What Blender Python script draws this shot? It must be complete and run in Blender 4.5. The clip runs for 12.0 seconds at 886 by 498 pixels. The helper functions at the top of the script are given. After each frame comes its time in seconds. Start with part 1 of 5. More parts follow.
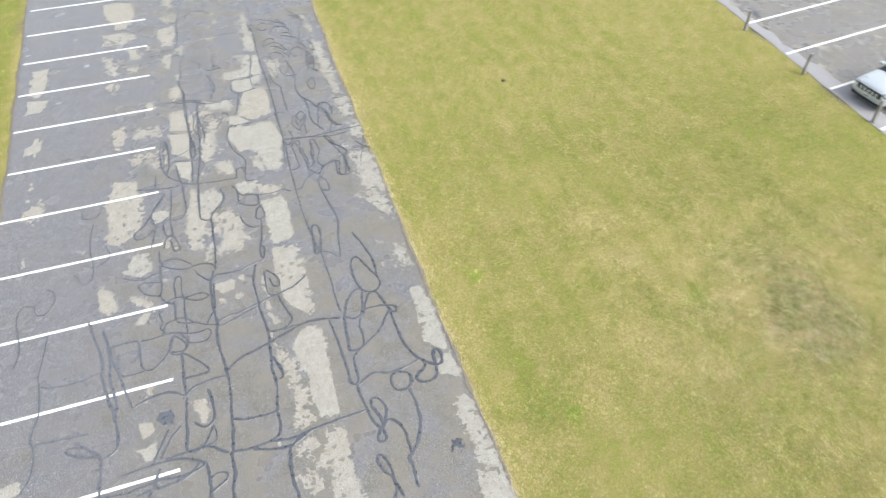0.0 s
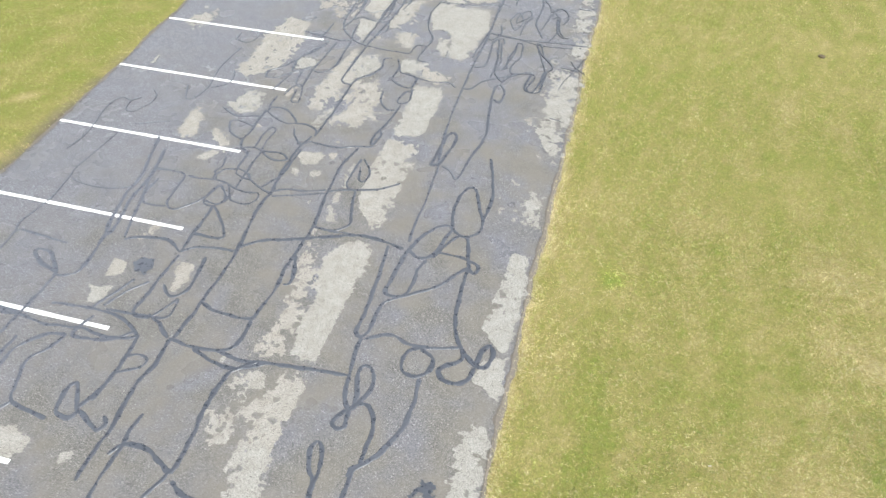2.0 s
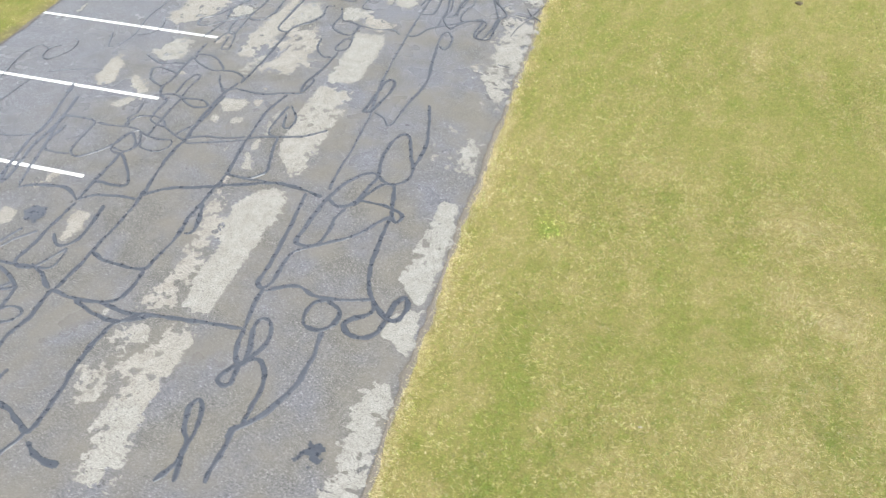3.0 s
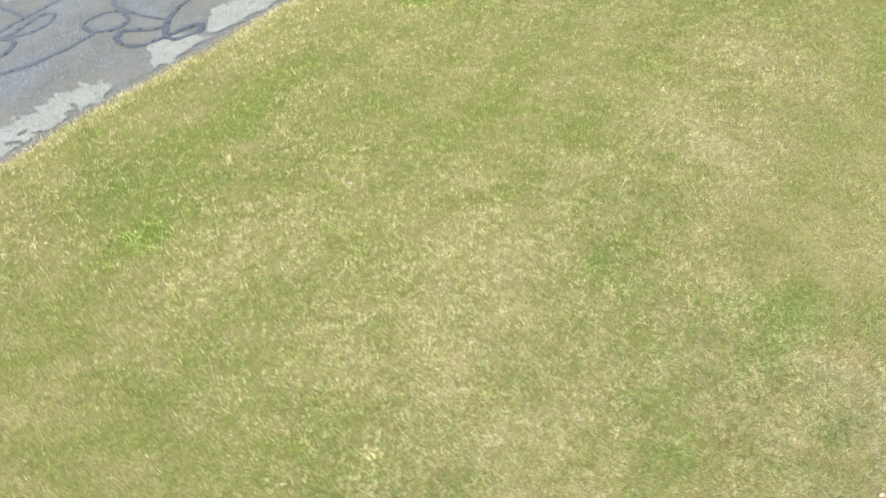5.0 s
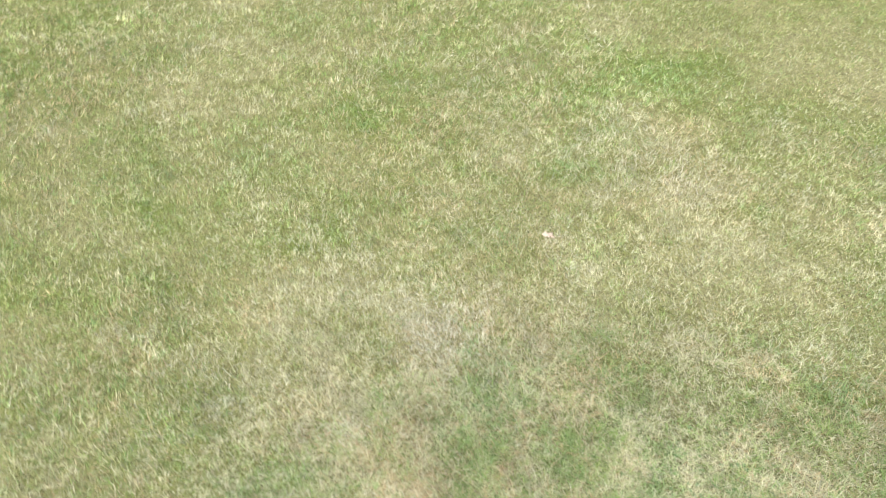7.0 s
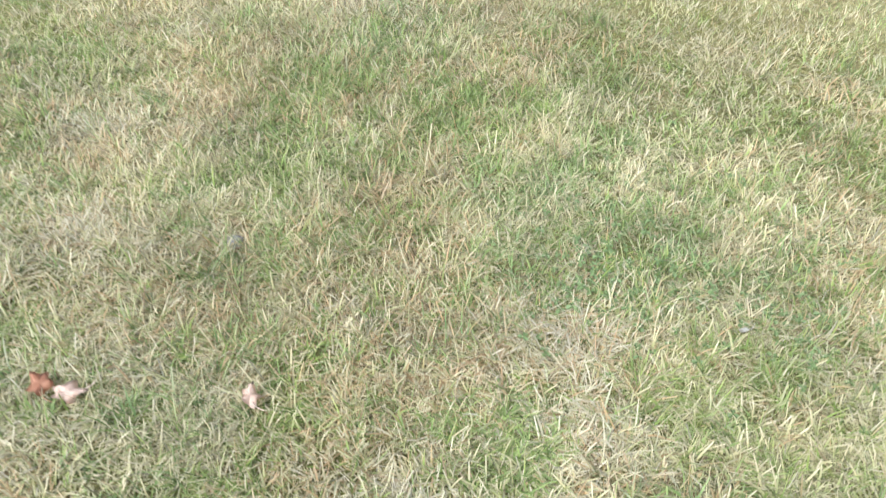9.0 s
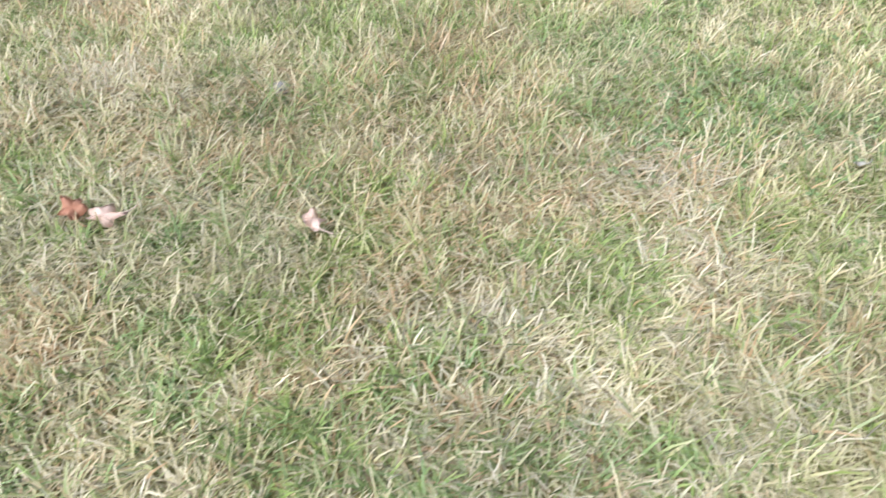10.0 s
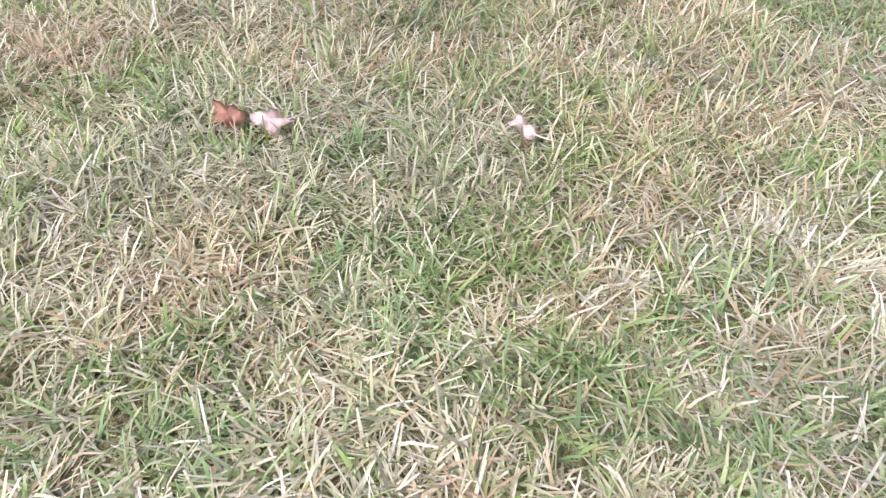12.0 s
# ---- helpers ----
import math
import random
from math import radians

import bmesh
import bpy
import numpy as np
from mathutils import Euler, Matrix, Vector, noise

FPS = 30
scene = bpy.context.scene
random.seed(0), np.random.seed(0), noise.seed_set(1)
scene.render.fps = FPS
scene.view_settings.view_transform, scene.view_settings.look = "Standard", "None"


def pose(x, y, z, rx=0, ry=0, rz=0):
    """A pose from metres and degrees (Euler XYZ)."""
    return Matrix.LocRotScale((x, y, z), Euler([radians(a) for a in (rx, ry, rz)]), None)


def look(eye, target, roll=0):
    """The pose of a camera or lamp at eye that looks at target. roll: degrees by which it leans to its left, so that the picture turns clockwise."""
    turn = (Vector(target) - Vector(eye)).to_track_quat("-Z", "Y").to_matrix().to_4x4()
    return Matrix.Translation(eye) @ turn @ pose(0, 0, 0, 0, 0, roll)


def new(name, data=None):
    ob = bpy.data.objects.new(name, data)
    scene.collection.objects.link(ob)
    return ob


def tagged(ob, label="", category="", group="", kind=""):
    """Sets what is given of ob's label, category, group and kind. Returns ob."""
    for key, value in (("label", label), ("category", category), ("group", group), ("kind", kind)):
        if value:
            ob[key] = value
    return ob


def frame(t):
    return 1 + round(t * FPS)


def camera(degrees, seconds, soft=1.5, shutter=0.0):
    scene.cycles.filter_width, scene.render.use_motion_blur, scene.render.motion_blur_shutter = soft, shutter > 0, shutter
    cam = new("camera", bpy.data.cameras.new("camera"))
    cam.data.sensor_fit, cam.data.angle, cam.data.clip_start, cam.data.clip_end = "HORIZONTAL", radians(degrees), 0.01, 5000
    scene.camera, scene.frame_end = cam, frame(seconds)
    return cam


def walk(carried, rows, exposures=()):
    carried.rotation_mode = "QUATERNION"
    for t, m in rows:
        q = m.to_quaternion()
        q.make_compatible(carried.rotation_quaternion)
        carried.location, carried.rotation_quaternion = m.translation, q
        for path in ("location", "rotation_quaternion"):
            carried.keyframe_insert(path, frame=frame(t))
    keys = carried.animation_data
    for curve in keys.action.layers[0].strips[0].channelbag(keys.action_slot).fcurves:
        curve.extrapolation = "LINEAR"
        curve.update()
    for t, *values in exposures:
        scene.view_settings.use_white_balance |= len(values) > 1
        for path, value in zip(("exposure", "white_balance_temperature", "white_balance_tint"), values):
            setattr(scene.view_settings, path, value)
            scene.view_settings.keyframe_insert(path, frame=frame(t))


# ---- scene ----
cam = camera(66.1, 12.0, soft=1.35, shutter=0.25)
PATH = [
    (0, (3.414, -9.526, 15.316), (3.877, -8.184, 13.906), -0.1),
    (0.5, (4.982, -8.519, 14.174), (5.153, -7.124, 12.752), 0.3),
    (1, (6.323, -7.448, 12.931), (6.232, -6.051, 11.503), 0.4),
    (1.5, (7.277, -6.59, 11.578), (7.021, -5.219, 10.145), 0.7),
    (2, (7.86, -5.978, 10.229), (7.53, -4.631, 8.787), 0.7),
    (2.5, (8.385, -5.6, 9.196), (8.059, -4.263, 7.746), 0.6),
    (2.7, (8.706, -5.5, 9.037), (8.378, -4.164, 7.585), 0.5),
    (4.3, (13.107, -4.347, 5.889), (12.493, -3.084, 4.465), -1.6),
    (4.5, (13.582, -4.162, 5.532), (12.921, -2.938, 4.095), -1.7),
    (5, (14.775, -3.755, 4.587), (13.955, -2.645, 3.14), -1.7),
    (5.5, (15.874, -3.21, 3.993), (14.933, -2.213, 2.537), -1.7),
    (6, (16.774, -2.593, 3.274), (15.744, -1.692, 1.815), -1.6),
    (6.5, (17.456, -2.094, 2.792), (16.272, -1.407, 1.333), -1.8),
    (7, (17.939, -1.694, 2.318), (16.653, -1.223, 0.86), -1.8),
    (7.5, (18.238, -1.377, 1.892), (16.893, -1.141, 0.43), -1.9),
    (7.7, (18.327, -1.263, 1.725), (16.97, -1.107, 0.264), -2.2),
    (9.3, (18.35, -0.929, 0.728), (16.923, -0.927, -0.673), -0.6),
    (9.5, (18.364, -0.939, 0.673), (16.946, -0.937, -0.737), -0.6),
    (10, (18.428, -1.052, 0.593), (17.013, -1.044, -0.82), -0.2),
    (10.5, (18.465, -1.213, 0.494), (17.054, -1.214, -0.923), -0.4),
    (11, (18.443, -1.259, 0.441), (17.037, -1.273, -0.981), -0.7),
    (11.5, (18.408, -1.273, 0.425), (17.007, -1.298, -1.002), -1.0),
    (12, (18.375, -1.288, 0.425), (16.976, -1.321, -1.004), -1.1),
]
EXPOSURES = [(0.0, 1.01, 6400, 6), (2.5, 1.03, 6350, 6), (4.5, 1.00, 6180, 4), (5.5, 1.01, 5900, 0), (6.5, 1.03, 5700, 0), (7.5, 1.05, 5620, 3), (9.5, 1.06, 5520, 9), (10.5, 1.07, 5500, 16), (11.0, 1.08, 5450, 20), (12.0, 1.09, 5300, 23)]
walk(cam, [(t, look(eye, target, roll)) for t, eye, target, roll in PATH], EXPOSURES)

# ---- sky and light: a bright overcast day ----
SUN_EL, SUN_AZ = radians(46), radians(135)
world = bpy.data.worlds.new("overcast_sky")
scene.world = world
world.use_nodes = True
wt = world.node_tree
wt.nodes.clear()
sky = wt.nodes.new("ShaderNodeTexSky")
sky.sky_type, sky.sun_disc = "NISHITA", False
sky.sun_elevation, sky.sun_rotation = SUN_EL, SUN_AZ
sky.air_density, sky.dust_density, sky.ozone_density = 1.0, 4.0, 1.0
pale = wt.nodes.new("ShaderNodeHueSaturation")
pale.inputs["Saturation"].default_value = 0.35
bg = wt.nodes.new("ShaderNodeBackground")
bg.inputs["Strength"].default_value = 0.15
wo = wt.nodes.new("ShaderNodeOutputWorld")
wt.links.new(sky.outputs["Color"], pale.inputs["Color"])
wt.links.new(pale.outputs["Color"], bg.inputs["Color"])
wt.links.new(bg.outputs["Background"], wo.inputs["Surface"])

sun = new("sun", bpy.data.lights.new("sun", "SUN"))
sun.data.energy, sun.data.angle, sun.data.color = 1.5, radians(25), (1.0, 0.97, 0.92)
sun_dir = Vector((math.sin(SUN_AZ) * math.cos(SUN_EL), math.cos(SUN_AZ) * math.cos(SUN_EL), math.sin(SUN_EL)))
sun.matrix_world = look(sun_dir * 60, (0, 0, 0))


# ---- materials ----
class Nodes:
    """Short names for building a node material."""

    def __init__(self, name):
        self.mat = bpy.data.materials.new(name)
        self.mat.use_nodes = True
        self.tree = self.mat.node_tree
        self.tree.nodes.clear()
        self.out = self.add("ShaderNodeOutputMaterial")

    def add(self, kind, **props):
        n = self.tree.nodes.new(kind)
        for k, v in props.items():
            setattr(n, k, v)
        return n

    def put(self, socket, value):
        if isinstance(value, bpy.types.NodeSocket):
            self.tree.links.new(value, socket)
        elif isinstance(value, (tuple, list)):
            socket.default_value = (*value, 1.0)[: len(socket.default_value)]
        else:
            socket.default_value = value

    def where(self):
        return self.add("ShaderNodeNewGeometry").outputs["Position"]

    def noise(self, scale, detail=4.0, rough=0.55, at=None):
        n = self.add("ShaderNodeTexNoise")
        self.put(n.inputs["Vector"], at or self.where())
        self.put(n.inputs["Scale"], scale), self.put(n.inputs["Detail"], detail), self.put(n.inputs["Roughness"], rough)
        return n.outputs["Fac"]

    def voronoi(self, scale, feature="F1"):
        n = self.add("ShaderNodeTexVoronoi", feature=feature)
        self.put(n.inputs["Vector"], self.where()), self.put(n.inputs["Scale"], scale)
        return n

    def ramp(self, fac, *stops):
        n = self.add("ShaderNodeValToRGB")
        self.put(n.inputs["Fac"], fac)
        e = n.color_ramp.elements
        while len(e) < len(stops):
            e.new(0.5)
        for el, (p, c) in zip(e, stops):
            el.position, el.color = p, (*c, 1.0) if isinstance(c, tuple) else (c, c, c, 1.0)
        return n.outputs["Color"]

    def mix(self, fac, a, b, how="MIX"):
        n = self.add("ShaderNodeMix", data_type="RGBA", blend_type=how)
        self.put(n.inputs[0], fac), self.put(n.inputs[6], a), self.put(n.inputs[7], b)
        return n.outputs[2]

    def math(self, how, a, b=0.0):
        n = self.add("ShaderNodeMath", operation=how)
        self.put(n.inputs[0], a), self.put(n.inputs[1], b)
        return n.outputs[0]

    def attr(self, name):
        return self.add("ShaderNodeAttribute", attribute_name=name).outputs["Fac"]

    def random(self):
        return self.add("ShaderNodeObjectInfo").outputs["Random"]

    def bump(self, height, strength=0.3, distance=0.01):
        n = self.add("ShaderNodeBump")
        self.put(n.inputs["Height"], height), self.put(n.inputs["Strength"], strength), self.put(n.inputs["Distance"], distance)
        return n.outputs["Normal"]

    def done(self, color, rough=0.6, normal=None, metal=0.0, spec=0.5, thin=0.0, coat=0.0):
        p = self.add("ShaderNodeBsdfPrincipled")
        self.put(p.inputs["Base Color"], color), self.put(p.inputs["Roughness"], rough)
        self.put(p.inputs["Metallic"], metal), self.put(p.inputs["Specular IOR Level"], spec), self.put(p.inputs["Coat Weight"], coat)
        if normal is not None:
            self.put(p.inputs["Normal"], normal)
        shader = p.outputs["BSDF"]
        if thin > 0:
            tr = self.add("ShaderNodeBsdfTranslucent")
            self.put(tr.inputs["Color"], color)
            mx = self.add("ShaderNodeMixShader")
            self.put(mx.inputs[0], thin)
            self.tree.links.new(shader, mx.inputs[1]), self.tree.links.new(tr.outputs[0], mx.inputs[2])
            shader = mx.outputs[0]
        self.tree.links.new(shader, self.out.inputs["Surface"])
        return self.mat


STRAW, TAN, OLIVE, GREEN, DEEP = (0.62, 0.54, 0.34), (0.455, 0.39, 0.185), (0.31, 0.315, 0.095), (0.235, 0.305, 0.062), (0.155, 0.217, 0.058)


def grass_ramp(n, fac):
    return n.ramp(fac, (0.0, DEEP), (0.22, GREEN), (0.45, OLIVE), (0.72, TAN), (1.0, STRAW))


def grass_material():
    n = Nodes("grass_blades")
    t = n.attr("tone")
    c = grass_ramp(n, t)
    c = n.mix(n.attr("bleach"), c, (0.575, 0.515, 0.385))
    c = n.mix(n.attr("cool"), c, (0.235, 0.33, 0.165))
    c = n.mix(n.attr("rust"), c, (0.42, 0.265, 0.135))
    c = n.mix(1.0, c, n.attr("lightness"), "MULTIPLY")
    return n.done(c, 0.55, spec=0.22, thin=0.35)


def lawn_material():
    n = Nodes("lawn_ground")
    t = n.math("ADD", n.attr("tone"), n.math("MULTIPLY", n.math("SUBTRACT", n.noise(9.0, 6.0, 0.7), 0.5), 0.6))
    t = n.math("ADD", t, n.math("MULTIPLY", n.math("SUBTRACT", n.noise(55.0, 3.0, 0.75), 0.5), 0.9))
    c = grass_ramp(n, t)
    # Dark flecks in the ground colour stand in for shade between blades.
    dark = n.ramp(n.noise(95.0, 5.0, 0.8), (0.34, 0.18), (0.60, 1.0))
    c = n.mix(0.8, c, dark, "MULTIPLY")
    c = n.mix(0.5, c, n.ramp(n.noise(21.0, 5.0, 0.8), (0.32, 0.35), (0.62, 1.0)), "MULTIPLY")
    c = n.mix(1.0, c, (1.0, 0.98, 0.86), "MULTIPLY")
    # Brown thatch, coloured extra dark as painted shade down in the turf.
    c = n.mix(n.attr("shaded_thatch"), c, n.mix(n.ramp(n.noise(220.0, 3.0, 0.8), (0.35, 0.0), (0.65, 1.0)), (0.02, 0.018, 0.011), (0.11, 0.097, 0.055)))
    soil = n.mix(n.noise(30.0), (0.07, 0.062, 0.050), (0.14, 0.122, 0.10))
    c = n.mix(n.attr("soil"), c, soil)
    return n.done(c, 0.9, n.bump(n.noise(60.0, 4.0, 0.7), 0.8, 0.03), spec=0.2)


def asphalt_material(name, dark, light, blue):
    """Old asphalt: fine stones in a grey binder, with a thin, patchy, slightly bluish seal coat that shines where it is whole."""
    n = Nodes(name)
    stone = n.voronoi(150.0).outputs["Color"]
    bw = n.add("ShaderNodeRGBToBW")
    n.put(bw.inputs[0], stone)
    grain = n.ramp(bw.outputs[0], (0.15, dark), (0.55, tuple((a + b) / 2 for a, b in zip(dark, light))), (0.9, light))
    xyz = n.add("ShaderNodeSeparateXYZ")
    n.put(xyz.inputs[0], n.where())
    lane = n.math("MULTIPLY", n.ramp(n.math("MULTIPLY", xyz.outputs["Y"], 0.06), (0.10, 0.0), (0.75, 1.0)), 0.16)
    stalls = n.math("MULTIPLY", n.ramp(n.math("ADD", n.math("MULTIPLY", xyz.outputs["X"], 0.1), 0.5), (0.22, 1.0), (0.55, 0.0)), 0.16)
    coat = n.ramp(n.math("ADD", n.math("ADD", n.noise(0.7, 3.0, 0.55), lane), stalls), (0.42, 0.0), (0.66, 1.0))
    c = n.mix(n.math("MULTIPLY", coat, 0.75), grain, blue)
    c = n.mix(0.5, c, n.ramp(n.noise(2.2, 6.0, 0.65), (0.3, (0.66, 0.64, 0.62)), (0.7, (1.0, 1.0, 1.0))), "MULTIPLY")
    c = n.mix(0.35, c, n.ramp(n.noise(28.0, 4.0, 0.7), (0.3, 0.55), (0.65, 1.0)), "MULTIPLY")
    c = n.mix(0.55, c, n.ramp(n.noise(42.0, 3.0, 0.85), (0.33, 0.30), (0.50, 0.95), (0.64, 1.6)), "MULTIPLY")
    flecks = n.add("ShaderNodeRGBToBW")
    n.put(flecks.inputs[0], n.voronoi(58.0).outputs["Color"])
    c = n.mix(0.8, c, n.ramp(flecks.outputs[0], (0.10, 0.50), (0.26, 0.95), (0.70, 1.0), (0.86, 1.9)), "MULTIPLY")
    warm = n.ramp(n.noise(0.8, 4.0, 0.6), (0.44, 0.0), (0.64, 0.7))
    warm = n.math("MULTIPLY", warm, n.math("SUBTRACT", 1.0, n.math("MULTIPLY", stalls, 4.5)))
    c = n.mix(warm, c, n.mix(n.noise(60.0, 2.0, 0.8), (0.10, 0.092, 0.079), (0.25, 0.225, 0.185)))
    h = n.mix(0.6, n.noise(240.0, 2.0, 0.6), stone)
    rough = n.ramp(coat, (0.0, 0.70), (1.0, 0.27))
    return n.done(c, rough, n.bump(h, 0.3, 0.004), spec=0.6)


def bare_material():
    n = Nodes("bare_asphalt")
    cell = n.voronoi(110.0).outputs["Color"]
    bw = n.add("ShaderNodeRGBToBW")
    n.put(bw.inputs[0], cell)
    c = n.ramp(bw.outputs[0], (0.1, (0.215, 0.209, 0.194)), (0.5, (0.315, 0.306, 0.284)), (0.9, (0.41, 0.40, 0.37)))
    c = n.mix(0.6, c, n.ramp(n.noise(3.5, 6.0, 0.7), (0.3, (0.66, 0.64, 0.60)), (0.62, (1.0, 1.0, 1.0))), "MULTIPLY")
    pits = n.ramp(n.noise(42.0, 3.0, 0.7), (0.36, 0.30), (0.42, 1.0))
    c = n.mix(0.85, c, pits, "MULTIPLY")
    tint = n.mix(n.math("MULTIPLY", n.random(), 0.5), (1.0, 1.0, 1.0), (1.0, 0.92, 0.86))
    c = n.mix(1.0, c, tint, "MULTIPLY")
    return n.done(c, 0.85, n.bump(n.noise(160.0, 3.0), 0.4, 0.004), spec=0.3)


def seal_material():
    n = Nodes("crack_sealant")
    c = n.mix(n.noise(6.0, 5.0, 0.65), (0.030, 0.035, 0.045), (0.080, 0.088, 0.108))
    c = n.mix(n.ramp(n.noise(35.0, 4.0, 0.7), (0.50, 0.0), (0.80, 0.5)), c, (0.13, 0.13, 0.135))
    c = n.mix(n.math("MULTIPLY", n.math("POWER", n.random(), 3.0), 0.22), c, (0.14, 0.146, 0.168))
    # Pale sky sheen on strands over the stalls, painted into the base colour.
    xyz = n.add("ShaderNodeSeparateXYZ")
    n.put(xyz.inputs[0], n.where())
    stalls = n.ramp(n.math("ADD", n.math("MULTIPLY", xyz.outputs["X"], 0.1), 0.5), (0.36, 0.8), (0.60, 0.12))
    sky_sheen = n.math("MULTIPLY", stalls, n.ramp(n.noise(0.9, 4.0, 0.6), (0.25, 0.35), (0.6, 1.0)))
    c = n.mix(sky_sheen, c, (0.112, 0.118, 0.140))
    return n.done(c, n.ramp(n.noise(9.0), (0.3, 0.22), (0.7, 0.42)), n.bump(n.noise(60.0), 0.3, 0.005), spec=0.7)


def paint_material():
    n = Nodes("white_road_paint")
    c = n.mix(n.noise(14.0, 5.0, 0.7), (0.70, 0.70, 0.69), (0.86, 0.86, 0.85))
    chips = n.ramp(n.noise(75.0, 3.0, 0.7), (0.24, 0.35), (0.31, 1.0))
    c = n.mix(0.9, c, chips, "MULTIPLY")
    return n.done(c, 0.6, n.bump(n.noise(150.0), 0.3, 0.003), spec=0.4)


def plain_material(name, a, b, rough=0.5, scale=12.0, metal=0.0, spec=0.5, coat=0.0, thin=0.0, bump=0.0):
    n = Nodes(name)
    c = n.mix(n.noise(scale, 5.0, 0.65), a, b)
    return n.done(c, rough, n.bump(n.noise(scale * 6), bump, 0.004) if bump else None, metal, spec, thin, coat)


def wood_material():
    n = Nodes("weathered_wood")
    m = n.add("ShaderNodeMapping")
    n.put(m.inputs["Vector"], n.where())
    m.inputs["Scale"].default_value = (40.0, 40.0, 2.5)
    g = n.noise(1.0, 5.0, 0.6, at=m.outputs[0])
    c = n.ramp(g, (0.3, (0.15, 0.147, 0.142)), (0.55, (0.24, 0.236, 0.228)), (0.75, (0.34, 0.333, 0.32)))
    c = n.mix(n.math("MULTIPLY", n.random(), 0.3), c, (0.28, 0.265, 0.235))
    return n.done(c, 0.85, n.bump(g, 0.5, 0.01), spec=0.3)


def glass_material():
    n = Nodes("car_glass")
    return n.done((0.02, 0.025, 0.03), 0.05, spec=0.6, coat=0.5)


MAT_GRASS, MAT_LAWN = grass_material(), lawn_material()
MAT_ROAD = asphalt_material("old_asphalt", (0.095, 0.090, 0.085), (0.245, 0.235, 0.217), (0.183, 0.184, 0.209))
MAT_LOT = asphalt_material("lot_asphalt", (0.13, 0.119, 0.114), (0.30, 0.275, 0.26), (0.175, 0.168, 0.172))
MAT_BARE, MAT_SEAL, MAT_PAINT, MAT_WOOD = bare_material(), seal_material(), paint_material(), wood_material()
MAT_APRON = plain_material("pale_asphalt_edge", (0.215, 0.21, 0.225), (0.30, 0.292, 0.31), 0.6, 2.5, bump=0.2)
MAT_LEAF = plain_material("dry_leaf", (0.80, 0.58, 0.46), (0.92, 0.76, 0.64), 0.6, 60.0, thin=0.2)
MAT_LEAF_RED = plain_material("red_brown_leaf", (0.50, 0.22, 0.12), (0.62, 0.36, 0.23), 0.6, 60.0, thin=0.2)
MAT_LEAF_PALE = plain_material("bleached_leaf", (0.66, 0.60, 0.54), (0.80, 0.76, 0.70), 0.6, 60.0, thin=0.2)
MAT_CLOVER = plain_material("clover_leaf", (0.15, 0.215, 0.07), (0.25, 0.32, 0.13), 0.5, 70.0, thin=0.3)
MAT_SOIL = plain_material("dry_soil", (0.20, 0.17, 0.15), (0.36, 0.33, 0.31), 0.95, 60.0, bump=0.6)
MAT_EDGE = plain_material("dusty_edge_soil", (0.095, 0.082, 0.067), (0.22, 0.196, 0.168), 0.95, 22.0, bump=0.7)
MAT_TURF = plain_material("dug_turf", (0.06, 0.045, 0.03), (0.14, 0.11, 0.06), 0.95, 25.0, bump=0.8)
MAT_CAR = plain_material("silver_car_paint", (0.52, 0.56, 0.61), (0.58, 0.62, 0.67), 0.28, 3.0, metal=0.35, coat=0.7)
MAT_BLACK = plain_material("black_plastic", (0.02, 0.02, 0.022), (0.04, 0.04, 0.042), 0.5, 30.0)
MAT_CHROME = plain_material("chrome", (0.70, 0.71, 0.72), (0.78, 0.78, 0.79), 0.15, 30.0, metal=1.0)
MAT_TYRE = plain_material("tyre_rubber", (0.018, 0.018, 0.018), (0.035, 0.035, 0.035), 0.8, 40.0)
MAT_LAMP = plain_material("headlight_lens", (0.20, 0.21, 0.22), (0.36, 0.37, 0.39), 0.12, 30.0, coat=0.8)
MAT_RED = plain_material("red_lens", (0.35, 0.02, 0.02), (0.45, 0.04, 0.04), 0.2, 30.0, coat=0.6)
MAT_PLATE = plain_material("plate_white", (0.75, 0.76, 0.76), (0.80, 0.80, 0.79), 0.45, 30.0)
MAT_GLASS = glass_material()


# ---- shapes ----
def part(name, bm, material, parent=None, label="", smooth=False):
    me = bpy.data.meshes.new(name)
    bm.normal_update()
    bm.to_mesh(me)
    bm.free()
    me.materials.append(material)
    if smooth:
        me.polygons.foreach_set("use_smooth", [True] * len(me.polygons))
    ob = new(name, me)
    ob.parent = parent
    return tagged(ob, label)


def mesh_part(name, verts, faces, material, parent=None):
    me = bpy.data.meshes.new(name)
    me.from_pydata(verts, [], faces)
    me.materials.append(material)
    ob = new(name, me)
    ob.parent = parent
    return ob


def box(bm, x0, x1, y0, y1, z0, z1, bevel=0.0):
    r = bmesh.ops.create_cube(bm, size=1.0)
    m = Matrix.LocRotScale(((x0 + x1) / 2, (y0 + y1) / 2, (z0 + z1) / 2), None, (x1 - x0, y1 - y0, z1 - z0))
    bmesh.ops.transform(bm, matrix=m, verts=r["verts"])
    if bevel:
        edges = list({e for v in r["verts"] for e in v.link_edges})
        bmesh.ops.bevel(bm, geom=edges, offset=bevel, segments=3, affect="EDGES", profile=0.6)
    return bm


def lattice(ix, iy, seed):
    h = (ix.astype(np.int64) * 374761393 + iy.astype(np.int64) * 668265263 + seed * 982451653) & 0x7FFFFFFF
    h = ((h ^ (h >> 13)) * 1274126177) & 0x7FFFFFFF
    return ((h ^ (h >> 16)) & 0xFFFF) / 65535.0


